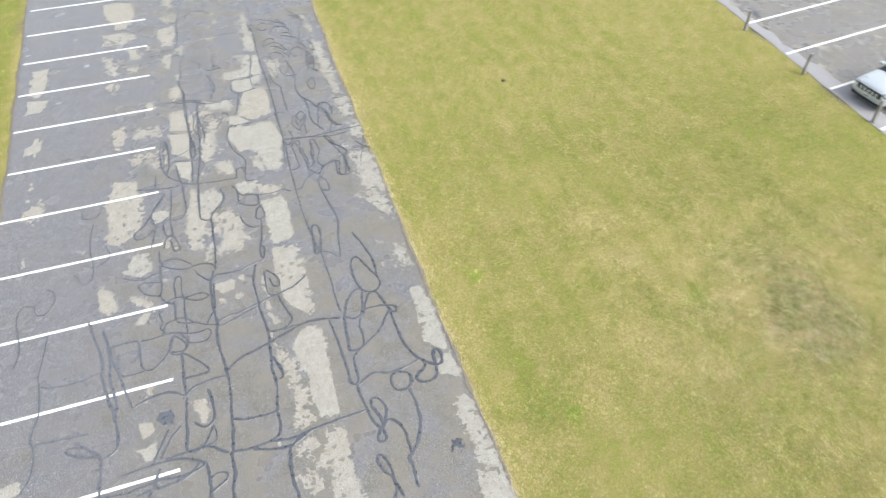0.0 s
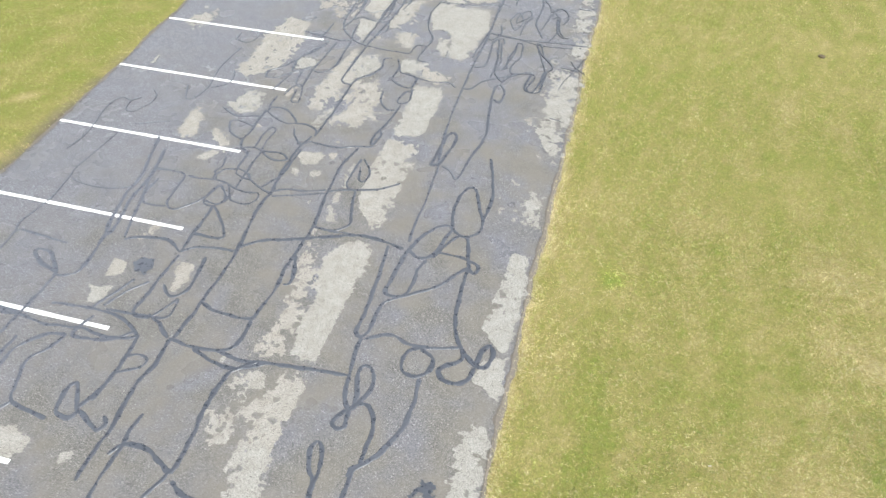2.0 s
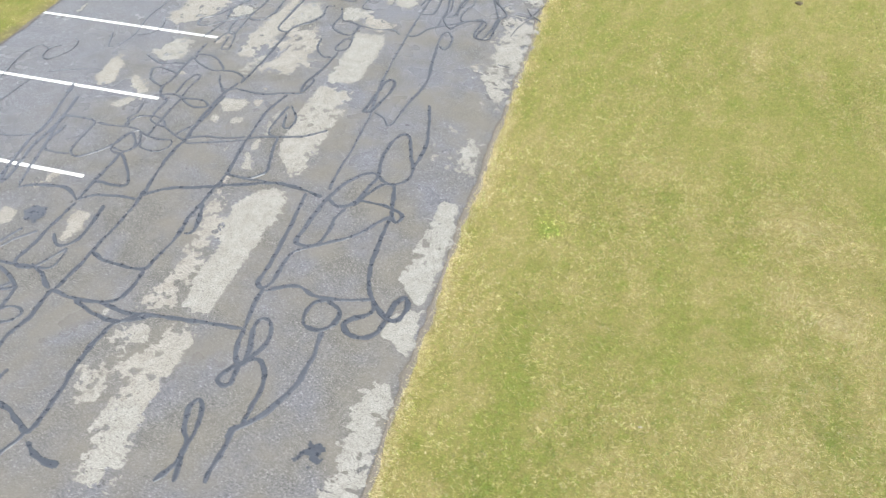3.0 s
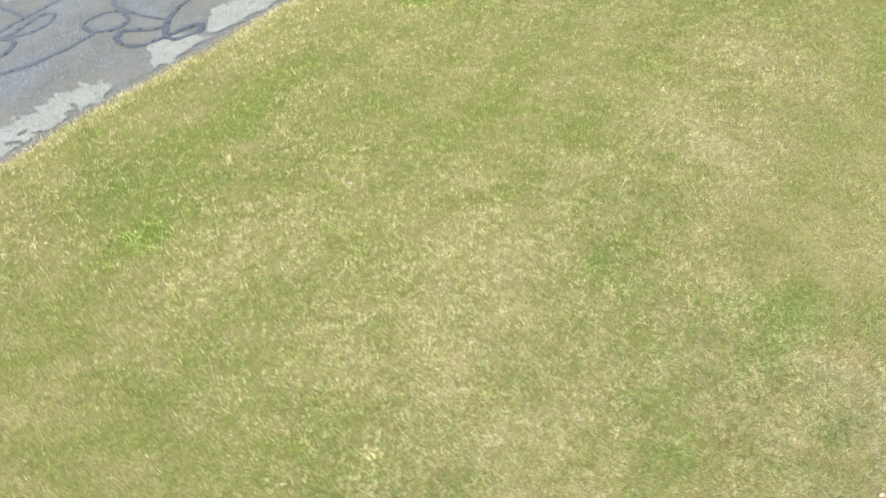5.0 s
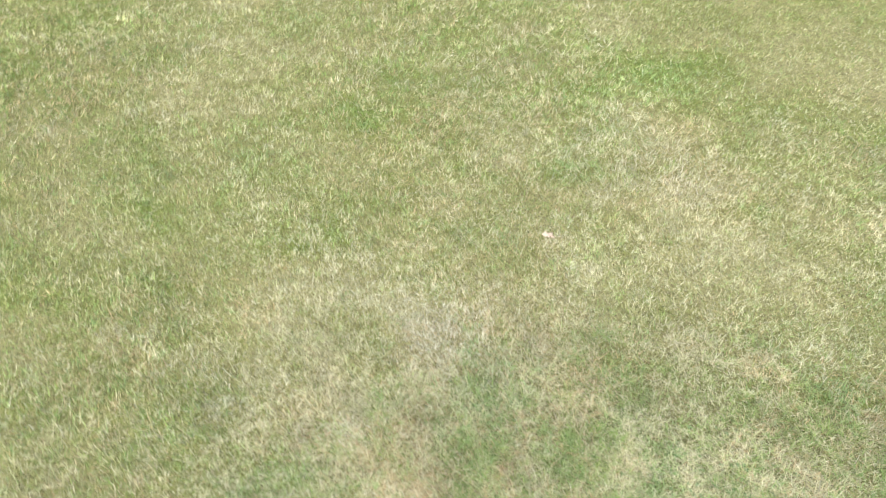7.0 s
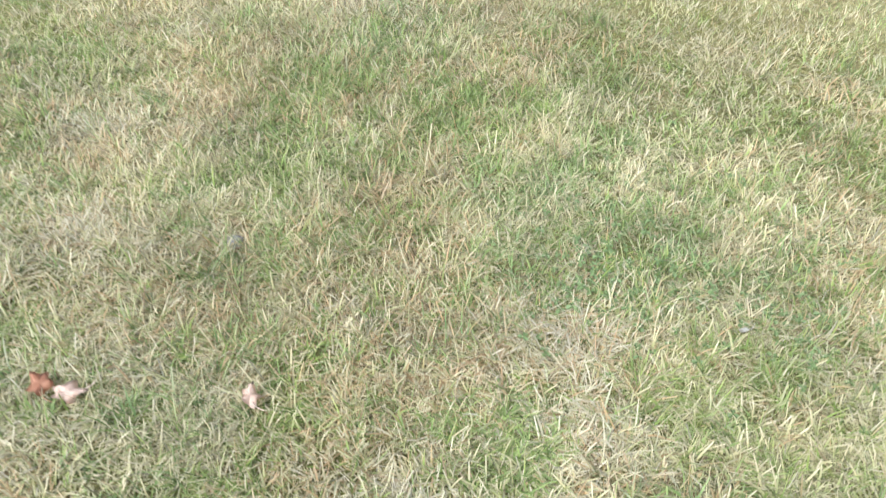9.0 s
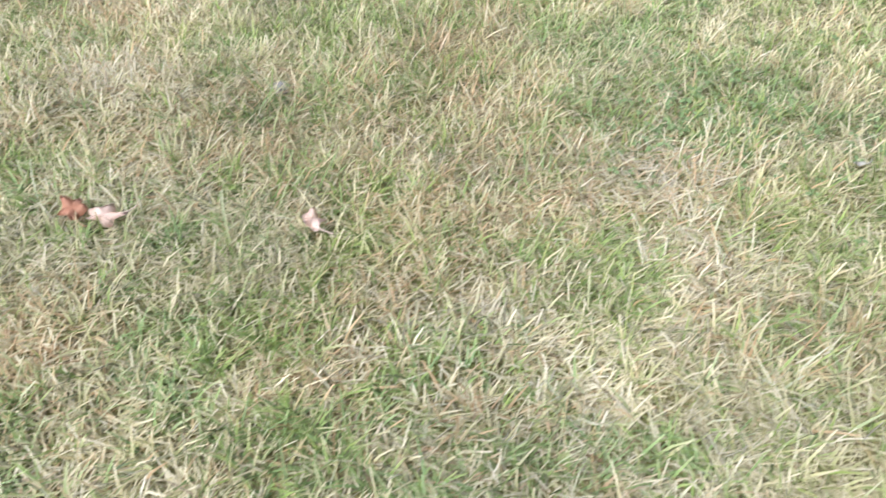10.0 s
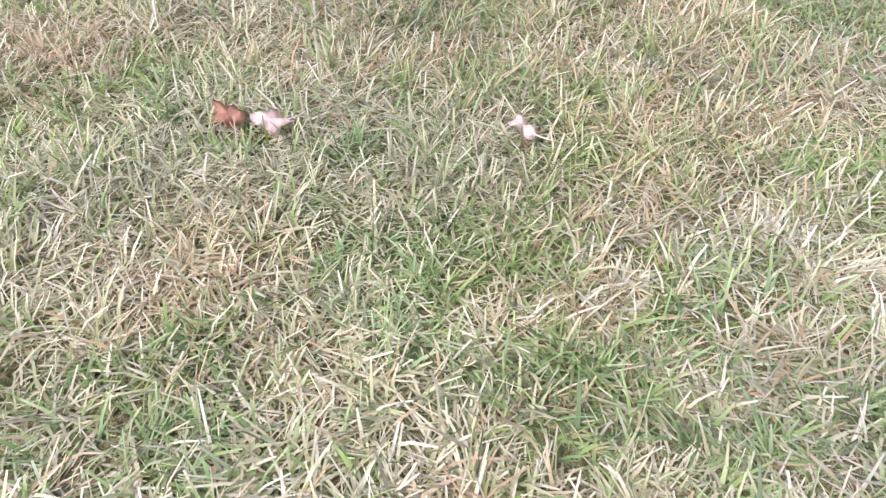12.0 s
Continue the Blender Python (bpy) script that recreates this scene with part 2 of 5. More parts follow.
def field(x, y, scale, seed=0):
    """Smooth value noise in -1..1, for arrays."""
    x, y = np.asarray(x, float) * scale, np.asarray(y, float) * scale
    ix, iy = np.floor(x), np.floor(y)
    fx, fy = x - ix, y - iy
    fx, fy = fx * fx * (3 - 2 * fx), fy * fy * (3 - 2 * fy)
    a, b = lattice(ix, iy, seed), lattice(ix + 1, iy, seed)
    c, d = lattice(ix, iy + 1, seed), lattice(ix + 1, iy + 1, seed)
    return 2 * ((a * (1 - fx) + b * fx) * (1 - fy) + (c * (1 - fx) + d * fx) * fy) - 1


# ---- plan of the ground ----
LAWN_Z = -0.02


def road_right(y):
    y = np.clip(y, -40, 40)
    return 7.44 + 0.0085 * y + 0.00055 * y * np.abs(y) + 0.05 * field(y, 0 * y, 0.9, 3) + 0.03 * field(y, 0 * y, 4.0, 4)


def road_left(y):
    y = np.clip(y, -40, 40)
    return -4.98 - 0.0065 * y - 0.00053 * y * np.abs(y) + 0.05 * field(y, 0 * y, 0.7, 5) + 0.02 * field(y, 0 * y, 4.0, 6)


def lot_edge(y):
    return 26.75 + 0.07 * (y - 9.0) + 0.04 * field(y, 0 * y, 1.2, 8)


# Spots of the lawn: x, y, radius, strength.
DRY = [
    (17.08, -1.71, 0.11, 0.2), (17.41, -1.59, 0.085, 0.2), (17.66, -0.73, 0.066, 0.25), (17.81, -0.71, 0.076, 0.22), (17.72, -1.01, 0.066, 0.15), (17.99, -1.17, 0.047, 0.2), (17.99, -0.99, 0.076, 0.1),
    (17.97, -1.51, 0.15, 0.17), (17.63, -1.09, 0.047, 0.25), (-6.53, 6.23, 0.2, 0.5), (-5.81, 3.87, 0.25, 0.4),
]
DRY_OPEN = [
    (10.8, -0.81, 0.4, 0.12), (13.5, 2.8, 0.55, 0.14), (13.5, 4.7, 0.6, 0.13), (8.87, -2.31, 0.28, 0.16), (12.4, 0.3, 0.5, 0.1), (12.55, 1.5, 0.35, 0.12), (14.29, 4.31, 0.39, 0.12),
    (13.5, -0.6, 0.32, 0.13), (13.83, 2.68, 0.39, 0.1), (12.55, -1.74, 0.3, 0.12), (12.5, -0.36, 0.39, 0.1), (16.29, -1.15, 0.24, 0.26), (15.92, 0.37, 0.24, 0.16), (16.76, -0.2, 0.13, 0.18),
    (15.54, 0.56, 0.2, 0.12), (16.93, -2.43, 0.15, 0.26), (16.93, -1.77, 0.13, 0.14), (15.92, -1.36, 0.15, 0.16), (16.97, -0.04, 0.06, 0.4), (16.04, -0.44, 0.13, 0.2),
]
GREENER = [
    (17.57, -0.63, 0.21, 0.0429), (17.15, -0.13, 0.38, 0.0546), (17.88, -1.31, 0.047, 0.0975), (18.09, -1.24, 0.066, 0.078), (17.94, -0.62, 0.24, 0.039), (18.14, -1.47, 0.066, 0.078), (17.65, -1.13, 0.047, 0.078),
    (17.73, -1.63, 0.047, 0.0975), (17.28, -0.56, 0.43, 0.0507),
]
GREENER_OPEN = [
    (9.03, 3.64, 0.2, 0.6), (9.65, -1.7, 0.2, 0.5), (9.24, -1.24, 0.66, 0.18), (11.13, 1.33, 0.2, 0.22), (15.07, 0.72, 0.42, 0.24), (11.17, -2.15, 0.6, 0.12), (12.95, -2.2, 0.25, 0.22),
    (14.4, -0.95, 0.37, 0.12), (12.65, -3.38, 0.4, 0.12), (17.33, 0.03, 0.2, 0.12), (17.1, -0.03, 0.23, 0.12), (16.68, -1.72, 0.18, 0.1), (16.99, -0.95, 0.19, 0.1), (23.7, 5.4, 3, 0.08),
    (17.96, 0.4, 1, 0.08),
]
DIM = [(13.73, 1.35, 0.32, 0.6), (14.66, 1.7, 0.42, 0.6), (14.6, 3.35, 0.36, 0.5), (11.66, -1.97, 0.37, 0.3), (15.09, -0.69, 0.3, 0.3), (11.65, -3.1, 0.3, 0.4), (15.18, -2.66, 0.35, 0.4), (16.62, -1.43, 0.2, 0.4), (15.0, -1.9, 0.4, 0.3), (18.05, -0.55, 0.2, 0.9), (17.78, -0.42, 0.15, 0.5)]
BROWN = [(17.17, -1.70, 0.095, 0.5), (17.64, -1.77, 0.085, 0.6), (17.35, -1.09, 0.066, 0.4), (17.97, -1.52, 0.095, 0.4), (10.35, 2.16, 0.29, 0.25), (15.02, -0.71, 0.29, 0.35), (13.75, 1.35, 0.29, 0.25), (13.78, -2.56, 0.39, 0.3)]
COOL = [(17.73, -1.63, 0.057, 0.8), (17.36, -1.43, 0.085, 0.6), (17.22, -1.12, 0.085, 0.6), (17.79, -1.26, 0.057, 0.5), (17.73, -1.22, 0.057, 0.5), (18.09, -1.25, 0.076, 0.5), (17.50, -0.81, 0.14, 0.4), (9.15, -1.28, 0.69, 0.4)]
PALE = [(16.29, -1.15, 0.2, 0.4), (16.95, -2.43, 0.14, 0.4), (15.92, 0.37, 0.2, 0.2), (13.5, 2.8, 0.5, 0.3), (13.5, 4.7, 0.5, 0.3), (17.41, -1.59, 0.076, 0.5), (17.07, -1.72, 0.066, 0.4), (17.66, -0.73, 0.066, 0.5), (17.81, -0.71, 0.066, 0.5), (16.31, -1.11, 0.2, 0.5), (16.94, -2.31, 0.19, 0.5), (17.63, -1.09, 0.057, 0.5), (17.99, -1.17, 0.047, 0.4)]
LUSH = [(9.03, 3.64, 0.28, 1.3), (9.66, -1.7, 0.18, 0.6), (15.2, 0.62, 0.2, 0.25), (12.93, -2.2, 0.18, 0.35), (9.03, 3.63, 0.22, 1.0), (9.67, -1.70, 0.22, 0.65), (11.14, 1.32, 0.098, 0.7), (15.04, 0.69, 0.34, 0.35), (13.02, -2.17, 0.15, 0.45), (17.25, -0.35, 0.22, 0.4), (17.15, -0.75, 0.2, 0.35)]


def spots(x, y, places):
    """Sum of soft round spots."""
    return sum(s * np.exp(-((x - sx) ** 2 + (y - sy) ** 2) / (r * r)) for sx, sy, r, s in places)


def dryness(x, y):
    """How dry the lawn is at a place: 0 deep green, 1 straw."""
    wx, wy = x + 0.6 * field(x, y, 0.7, 11), y + 0.6 * field(x, y, 0.7, 12)
    t = 0.54 + 0.04 * field(wx, wy, 0.35, 21) + 0.05 * field(wx, wy, 1.1, 22) + 0.07 * field(wx, wy, 3.1, 23) + 0.10 * field(wx, wy, 8.0, 24)
    t = t + (0.07 + 0.10 * worn(x, y)) * field(wx, wy, 21.0, 25)
    t = t + 0.03 * np.sin(2 * math.pi * (x + 0.25 * field(x, y, 0.5, 13)) / 1.15)
    t = t + spots(x, y, DRY) + 0.8 * spots(x, y, DRY_OPEN) - spots(x, y, GREENER) - 0.65 * spots(x, y, GREENER_OPEN)
    edge = np.minimum(np.abs(x - road_right(y)), np.abs(x - road_left(y)))
    t = t - 0.10 * (x < 0)
    return t + 0.07 * worn(x, y) + 0.2 * np.exp(-((edge / 0.22) ** 2)) + 0.05 * np.exp(-((edge / 0.7) ** 2))


def worn(x, y):
    """How far the lawn has gone bleached and thatchy, 0 to 1: most where the open lawn is thinnest."""
    return np.exp(-(((x - 17.2) / 4.2) ** 2 + ((y + 0.8) / 3.6) ** 2))


def on_lawn(x, y):
    return (((x > road_right(y) - 0.015) & (x < lot_edge(y) + 0.02)) | (x < road_left(y) + 0.02))


# ---- ground: one sheet to the horizon ----
def build_ground():
    def steps(*spans):
        out = []
        for a, b, d in spans:
            out.extend(np.arange(a, b - 1e-6, d))
        return np.array(out + [spans[-1][1]])

    xs = steps((-900, -100, 200), (-100, -20, 10), (-20, 6.5, 0.5), (6.5, 9, 0.1), (9, 19.5, 0.2), (19.5, 30, 0.4), (30, 100, 10), (100, 900, 200))
    ys = steps((-900, -100, 200), (-100, -12, 8), (-12, -5, 0.5), (-5, 5, 0.2), (5, 32, 0.4), (32, 100, 8), (100, 900, 200))
    gx, gy = np.meshgrid(xs, ys)
    near = (np.abs(gx - 12) < 25) & (np.abs(gy - 10) < 25)
    gz = LAWN_Z + np.where(near, 0.008 * field(gx, gy, 0.6, 31), 0.0)
    nx, ny = len(xs), len(ys)
    verts = np.stack([gx.ravel(), gy.ravel(), gz.ravel()], 1)
    i = np.arange(nx * ny).reshape(ny, nx)
    faces = np.stack([i[:-1, :-1], i[:-1, 1:], i[1:, 1:], i[1:, :-1]], -1).reshape(-1, 4)
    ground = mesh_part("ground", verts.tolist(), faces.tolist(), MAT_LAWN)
    me = ground.data
    x, y = verts[:, 0], verts[:, 1]
    edge = np.minimum(np.minimum(np.abs(x - road_right(y)), np.abs(x - road_left(y))), np.abs(x - lot_edge(y)))
    me.attributes.new("tone", "FLOAT", "POINT").data.foreach_set("value", dryness(x, y).astype(np.float32))
    # Mask for thatch with gap shade in its colour, strongest under the finest turf.
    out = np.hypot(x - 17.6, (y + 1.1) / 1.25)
    me.attributes.new("shaded_thatch", "FLOAT", "POINT").data.foreach_set("value", (0.35 * np.clip((1.5 - out) / 0.8, 0, 1)).astype(np.float32))
    me.attributes.new("soil", "FLOAT", "POINT").data.foreach_set("value", np.exp(-((edge / 0.035) ** 2)).astype(np.float32))
    me.polygons.foreach_set("use_smooth", [True] * len(me.polygons))
    return tagged(ground, "patchy yellow-green mown lawn ground with dry straw spots", "ground", kind="structure")


ground = build_ground()


def soil_strip(edge, way, seed):
    """The narrow strip of dusty soil between the asphalt's rim and the turf."""
    ys = np.arange(-12.0, 34.0, 0.06)
    rim = edge(ys)
    out = 0.075 + 0.035 * field(ys, 0 * ys, 1.7, seed) + 0.025 * field(ys, 0 * ys, 7.0, seed + 1)
    verts, faces = [], []
    for y, a, b in zip(ys.tolist(), rim.tolist(), out.tolist()):
        drift = max(0.015, 0.75 * b + 0.03 * noise.noise(Vector((3.0, 9.0 * y, seed))))
        verts += [(a - drift * way, y, 0.0015), (a - 0.5 * drift * way, y, 0.0045), (a + 0.3 * b * way, y, -0.004), (a + b * way, y, LAWN_Z - 0.012)]
    for k in range(len(ys) - 1):
        o = 4 * k
        faces += [(o + j, o + j + 4, o + j + 5, o + j + 1) for j in range(3)]
    return mesh_part("soil_strip", verts, faces, MAT_EDGE, ground)


soil_strip(road_right, 1, 81)
soil_strip(road_left, -1, 83)


def slab(name, ys, left, right, top, bottom, material, label, category):
    """A long paved strip with its own edges and thickness, running along y."""
    cols = 7
    verts, faces = [], []
    for y in ys:
        a, b = float(left(np.array(y))), float(right(np.array(y)))
        for k in range(cols):
            verts.append((a + (b - a) * k / (cols - 1), y, top - (0.012 if k in (0, cols - 1) else 0.0)))
        verts.append((a, y, bottom)), verts.append((b, y, bottom))
    w = cols + 2
    for r in range(len(ys) - 1):
        o, u = r * w, (r + 1) * w
        for k in range(cols - 1):
            faces.append((o + k, o + k + 1, u + k + 1, u + k))
        faces.append((o + cols, o, u, u + cols)), faces.append((o + cols - 1, o + cols + 1, u + cols + 1, u + cols - 1))
        faces.append((o + cols + 1, o + cols, u + cols, u + cols + 1))
    for o, flip in ((0, False), ((len(ys) - 1) * w, True)):
        f = [o + k for k in range(cols)] + [o + cols + 1, o + cols]
        faces.append(tuple(reversed(f)) if not flip else tuple(f))
    ob = mesh_part(name, verts, faces, material)
    return tagged(ob, label, category, kind="structure")


# inner columns stay just inside the soft, slightly sunken rim
ROAD_YS = [-300, -150, -60, -30] + [round(-14 + 0.12 * k, 3) for k in range(400)] + [50, 90, 160, 300]
road = slab("road", ROAD_YS, road_left, road_right, 0.0, -0.10, MAT_ROAD, "cracked old grey asphalt road with dark sealed cracks and worn patches", "road")
LOT_YS = [-80, -40, -20] + [round(-10 + 0.25 * k, 3) for k in range(160)] + [45, 90]
lot = slab("pavement", LOT_YS, lot_edge, lambda y: lot_edge(y) + 17.0, 0.0, -0.10, MAT_LOT, "grey asphalt parking lot beside the lawn with white stall lines", "parking lot")
apron = slab("pavement_edge", LOT_YS, lambda y: lot_edge(y) + 0.02, lambda y: lot_edge(y) + 0.75 + 0.3 * field(y, 0 * y, 0.55, 9) + 0.12 * field(y, 0 * y, 2.0, 10), 0.006, -0.01, MAT_APRON, "", "")
apron.parent = lot


# ---- markings, worn patches and sealed cracks of the road ----
def painted_line(parent, a, b, width, seed):
    """One painted stall line, a thin raised coat with slightly uneven edges."""
    a, b = Vector(a), Vector(b)
    n = 14
    side = Vector((-(b - a).y, (b - a).x)).normalized()
    verts, faces = [], []
    for k in range(n + 1):
        p = a.lerp(b, k / n)
        wob = width / 2 * (1 + 0.08 * math.sin(k * 2.7 + seed) + 0.05 * math.sin(k * 5.1 + 2 * seed))
        for s, z in ((-1, 0.003), (-0.96, 0.009), (0.96, 0.009), (1, 0.003)):
            q = p + side * wob * s
            verts.append((q.x, q.y, z))
    for k in range(n):
        for j in range(3):
            o = 4 * k + j
            faces.append((o, o + 4, o + 5, o + 1))
    return mesh_part("stall_line", verts, faces, MAT_PAINT, parent)


for k in range(-3, 14):
    y = 2.743 * k
    painted_line(road, (-4.86 - 0.045 * k, y + 0.02), (0.0, y), 0.088, k)
for k in range(-3, 5):
    y = 8.70 + 3.02 * k
    x = 26.85 + 0.07 * (y - 9.0)
    painted_line(lot, (x, y), (x + 7.0, y + 0.75), 0.115, k + 40)


def spline(points, step=0.05):
    """Points along a smooth curve through the given ones."""
    p = [Vector((*q, 0)) for q in points]
    p = [2 * p[0] - p[1]] + p + [2 * p[-1] - p[-2]]
    out = []
    for i in range(1, len(p) - 2):
        a, b, c, d = p[i - 1 : i + 3]
        n = max(2, int((c - b).length / step))
        for k in range(n):
            t = k / n
            out.append(0.5 * (2 * b + (c - a) * t + (2 * a - 5 * b + 4 * c - d) * t * t + (3 * b - a - 3 * c + d) * t ** 3))
    return out + [p[-2]]


def seal(width, *points):
    """A strand of poured sealant: a low, rounded ribbon of uneven width that wanders a little."""
    line = spline(points)
    verts, faces = [], []
    seal.count += 1
    s0, lift = seal.count * 1.37, 0.00004 * seal.count
    for i, p in enumerate(line):
        q, r = line[min(i + 1, len(line) - 1)], line[max(i - 1, 0)]
        way = (q - r).normalized()
        side = Vector((-way.y, way.x, 0))
        shake = 0.35 * width * noise.noise(Vector((p.x * 5, p.y * 5, s0)))
        w = width * 0.62 * (1.0 + 0.4 * noise.noise(Vector((p.x * 3, p.y * 3, s0 + 9))) + 0.5 * noise.noise(Vector((p.x * 12, p.y * 12, s0))))
        if i in (0, len(line) - 1):
            w *= 0.55
        c = p + side * shake
        for f, z in ((-1, 0.002), (-0.7, 0.008 + lift + 0.000015 * i), (0.7, 0.008 + lift + 0.000015 * i), (1, 0.002)):
            v = c + side * w * f
            verts.append((v.x, v.y, z))
    for i in range(len(line) - 1):
        for j in range(3):
            o = 4 * i + j
            faces.append((o, o + 4, o + 5, o + 1))
    return mesh_part("crack_seal", verts, faces, MAT_SEAL, road)


seal.count = 0


def ragged(name, material, rag, points, z, cell, parent=None):
    """A worn patch with a ragged outline and crumbs: cells of a fine lattice, cut where a noisy distance to the outline is zero."""
    P = np.array(points, float)
    pad = rag + 0.05
    xs = np.arange(P[:, 0].min() - pad, P[:, 0].max() + pad, cell)
    ys = np.arange(P[:, 1].min() - pad, P[:, 1].max() + pad, cell)
    gx, gy = np.meshgrid(xs, ys)
    inside, dist = np.zeros(gx.shape, bool), np.full(gx.shape, 9.0)
    for (ax, ay), (bx, by) in zip(P, np.roll(P, -1, 0)):
        t = np.clip(((gx - ax) * (bx - ax) + (gy - ay) * (by - ay)) / ((bx - ax) ** 2 + (by - ay) ** 2 + 1e-9), 0, 1)
        dist = np.minimum(dist, np.hypot(gx - ax - t * (bx - ax), gy - ay - t * (by - ay)))
        inside ^= ((ay > gy) != (by > gy)) & (gx < (bx - ax) * (gy - ay) / (by - ay + 1e-12) + ax)
    f = np.where(inside, dist, -dist) + 0.01
    f = f + rag * (1.1 + 0.9 * field(gx, gy, 1.3, 45)) * (0.8 * field(gx, gy, 3.5, 41) + 0.9 * field(gx, gy, 9.0, 42) + 0.8 * field(gx, gy, 20.0, 43) + 0.45 * field(gx, gy, 42.0, 44))
    hole = 0.55 * field(gx, gy, 5.0, 46) + 0.45 * field(gx, gy, 13.0, 47)
    if name == "worn_patch" and rag > 0.065:
        f = np.minimum(f, 0.2 * (0.42 - hole))
    verts, faces, seen = [], [], {}

    def corner(key, x, y):
        if key not in seen:
            seen[key] = len(verts)
            verts.append((x, y, z))
        return seen[key]

    keep = np.maximum(np.maximum(f[:-1, :-1], f[1:, :-1]), np.maximum(f[:-1, 1:], f[1:, 1:])) > 0
    for j, i in np.argwhere(keep):
        ring = ((j, i), (j, i + 1), (j + 1, i + 1), (j + 1, i))
        poly = []
        for (j0, i0), (j1, i1) in zip(ring, ring[1:] + ring[:1]):
            a, b = f[j0, i0], f[j1, i1]
            if a > 0:
                poly.append(corner((j0, i0), xs[i0], ys[j0]))
            if (a > 0) != (b > 0):
                t = a / (a - b)
                key = (min((j0, i0), (j1, i1)), max((j0, i0), (j1, i1)))
                poly.append(corner(key, xs[i0] + t * (xs[i1] - xs[i0]), ys[j0] + t * (ys[j1] - ys[j0])))
        if len(poly) > 2:
            faces.append(poly)
    return mesh_part(name, verts, faces, material, parent or road) if faces else None


def bare(rag, *points):
    bare.count += 1
    return ragged("worn_patch", MAT_BARE, rag if points[0][1] < 5 else 1.4 * rag, points, 0.0030 + 0.00005 * bare.count, 0.018 if points[0][1] < 5 else 0.028)


bare.count = 0


def crumbs(parent, x0, x1, y0, y1, count, size, rag, seed):
    """Small worn scraps scattered over a stretch, longer along the way than across."""
    r = random.Random(seed)
    for _ in range(count):
        x, y, s = r.uniform(x0, x1), r.uniform(y0, y1), size * r.uniform(0.4, 1.3)
        pts = []
        for k in range(7):
            a, d = 2 * math.pi * k / 7, s * r.uniform(0.55, 1.2)
            pts.append((x + 0.6 * d * math.cos(a), y + 1.25 * d * math.sin(a)))
        bare.count += 1
        ragged("worn_patch", MAT_BARE, rag, pts, 0.0030 + 0.00003 * bare.count, 0.04, parent)


def tangle(x0, x1, y0, y1, count, width, seed):
    """Fine, looping strands of sealant poured over a crazed stretch of road."""
    r = random.Random(seed)
    for _ in range(count):
        x, y, a = r.uniform(x0, x1), r.uniform(y0, y1), r.choice((1.57, -1.57, 0.0)) + r.uniform(-0.5, 0.5)
        pts, turn = [], r.choice((-1, 1)) * r.uniform(0.1, 0.9)
        for _ in range(r.randint(4, 9)):
            pts.append((x, y))
            a += turn + r.uniform(-0.55, 0.55)
            x, y = min(max(x + 0.22 * math.cos(a), x0), x1), min(max(y + 0.36 * math.sin(a), y0), y1)
        seal(width * r.uniform(0.7, 1.2), *pts)


def tar(rag, *points):
    return ragged("tar_spot", MAT_SEAL, rag, points, 0.0095, 0.03)


seal(0.070, (5.74, 1.02), (6.01, 0.87), (6.03, 0.61), (5.84, 0.42), (5.58, 0.47), (5.49, 0.69), (5.55, 0.93), (5.74, 1.02))
seal(0.070, (5.90, 0.41), (5.94, -0.11), (5.89, -0.57), (5.72, -1.01), (5.51, -1.34), (5.35, -1.45), (5.27, -1.64))
seal(0.060, (4.39, 3.38), (4.48, 2.17), (4.49, 1.37), (4.48, 1.09), (4.60, 1.00), (4.71, 1.16), (4.71, 1.54), (4.75, 1.86), (4.94, 2.04), (5.25, 2.25), (5.70, 2.59), (5.95, 2.95), (6.16, 3.24))
seal(0.062, (4.67, 0.96), (4.85, 1.06), (5.15, 1.20), (5.49, 1.07), (5.99, 1.09), (6.46, 1.24))
seal(0.070, (6.16, 3.24), (6.14, 2.62), (6.21, 1.80), (6.38, 1.35), (6.63, 1.06), (6.83, 0.91), (6.98, 0.95), (7.06, 1.17), (6.97, 1.40), (6.85, 1.26), (6.80, 0.93))
seal(0.070, (6.49, 1.20), (6.53, 0.98), (6.32, 0.80), (6.18, 0.63), (6.33, 0.47), (6.58, 0.46), (6.74, 0.61), (6.78, 0.86))
seal(0.060, (4.62, 1.00), (4.61, 0.81), (4.65, 0.39), (4.68, 0.12), (4.71, -0.12), (4.80, -0.37), (4.93, -0.47), (5.04, -0.28), (5.13, -0.03), (5.11, 0.25), (4.96, 0.42), (4.84, 0.38), (4.83, 0.14), (4.93, -0.17), (4.95, -0.40))
seal(0.065, (4.95, -0.40), (4.88, -0.51), (4.77, -0.65), (4.71, -0.81), (4.82, -0.88), (4.93, -0.82), (4.91, -0.66), (4.92, -0.49), (5.02, -0.35), (5.20, -0.35), (5.34, -0.51), (5.42, -0.79), (5.41, -1.10), (5.42, -1.41))
seal(0.065, (4.61, -1.17), (4.56, -1.36), (4.65, -1.67), (4.78, -1.82), (4.81, -2.08), (4.65, -2.46))
seal(0.060, (4.61, -1.17), (4.72, -1.28), (4.82, -1.62), (4.81, -2.00), (4.91, -2.40))
seal(0.065, (5.40, -1.42), (5.30, -1.51), (5.34, -1.72), (5.30, -2.04), (5.31, -2.31))
seal(0.070, (4.72, 3.38), (4.30, 3.46), (3.72, 3.51), (3.05, 3.30), (2.52, 3.10), (2.19, 2.98), (1.74, 2.83), (1.40, 2.53))
seal(0.045, (3.02, 3.46), (3.58, 3.51), (4.30, 3.46))
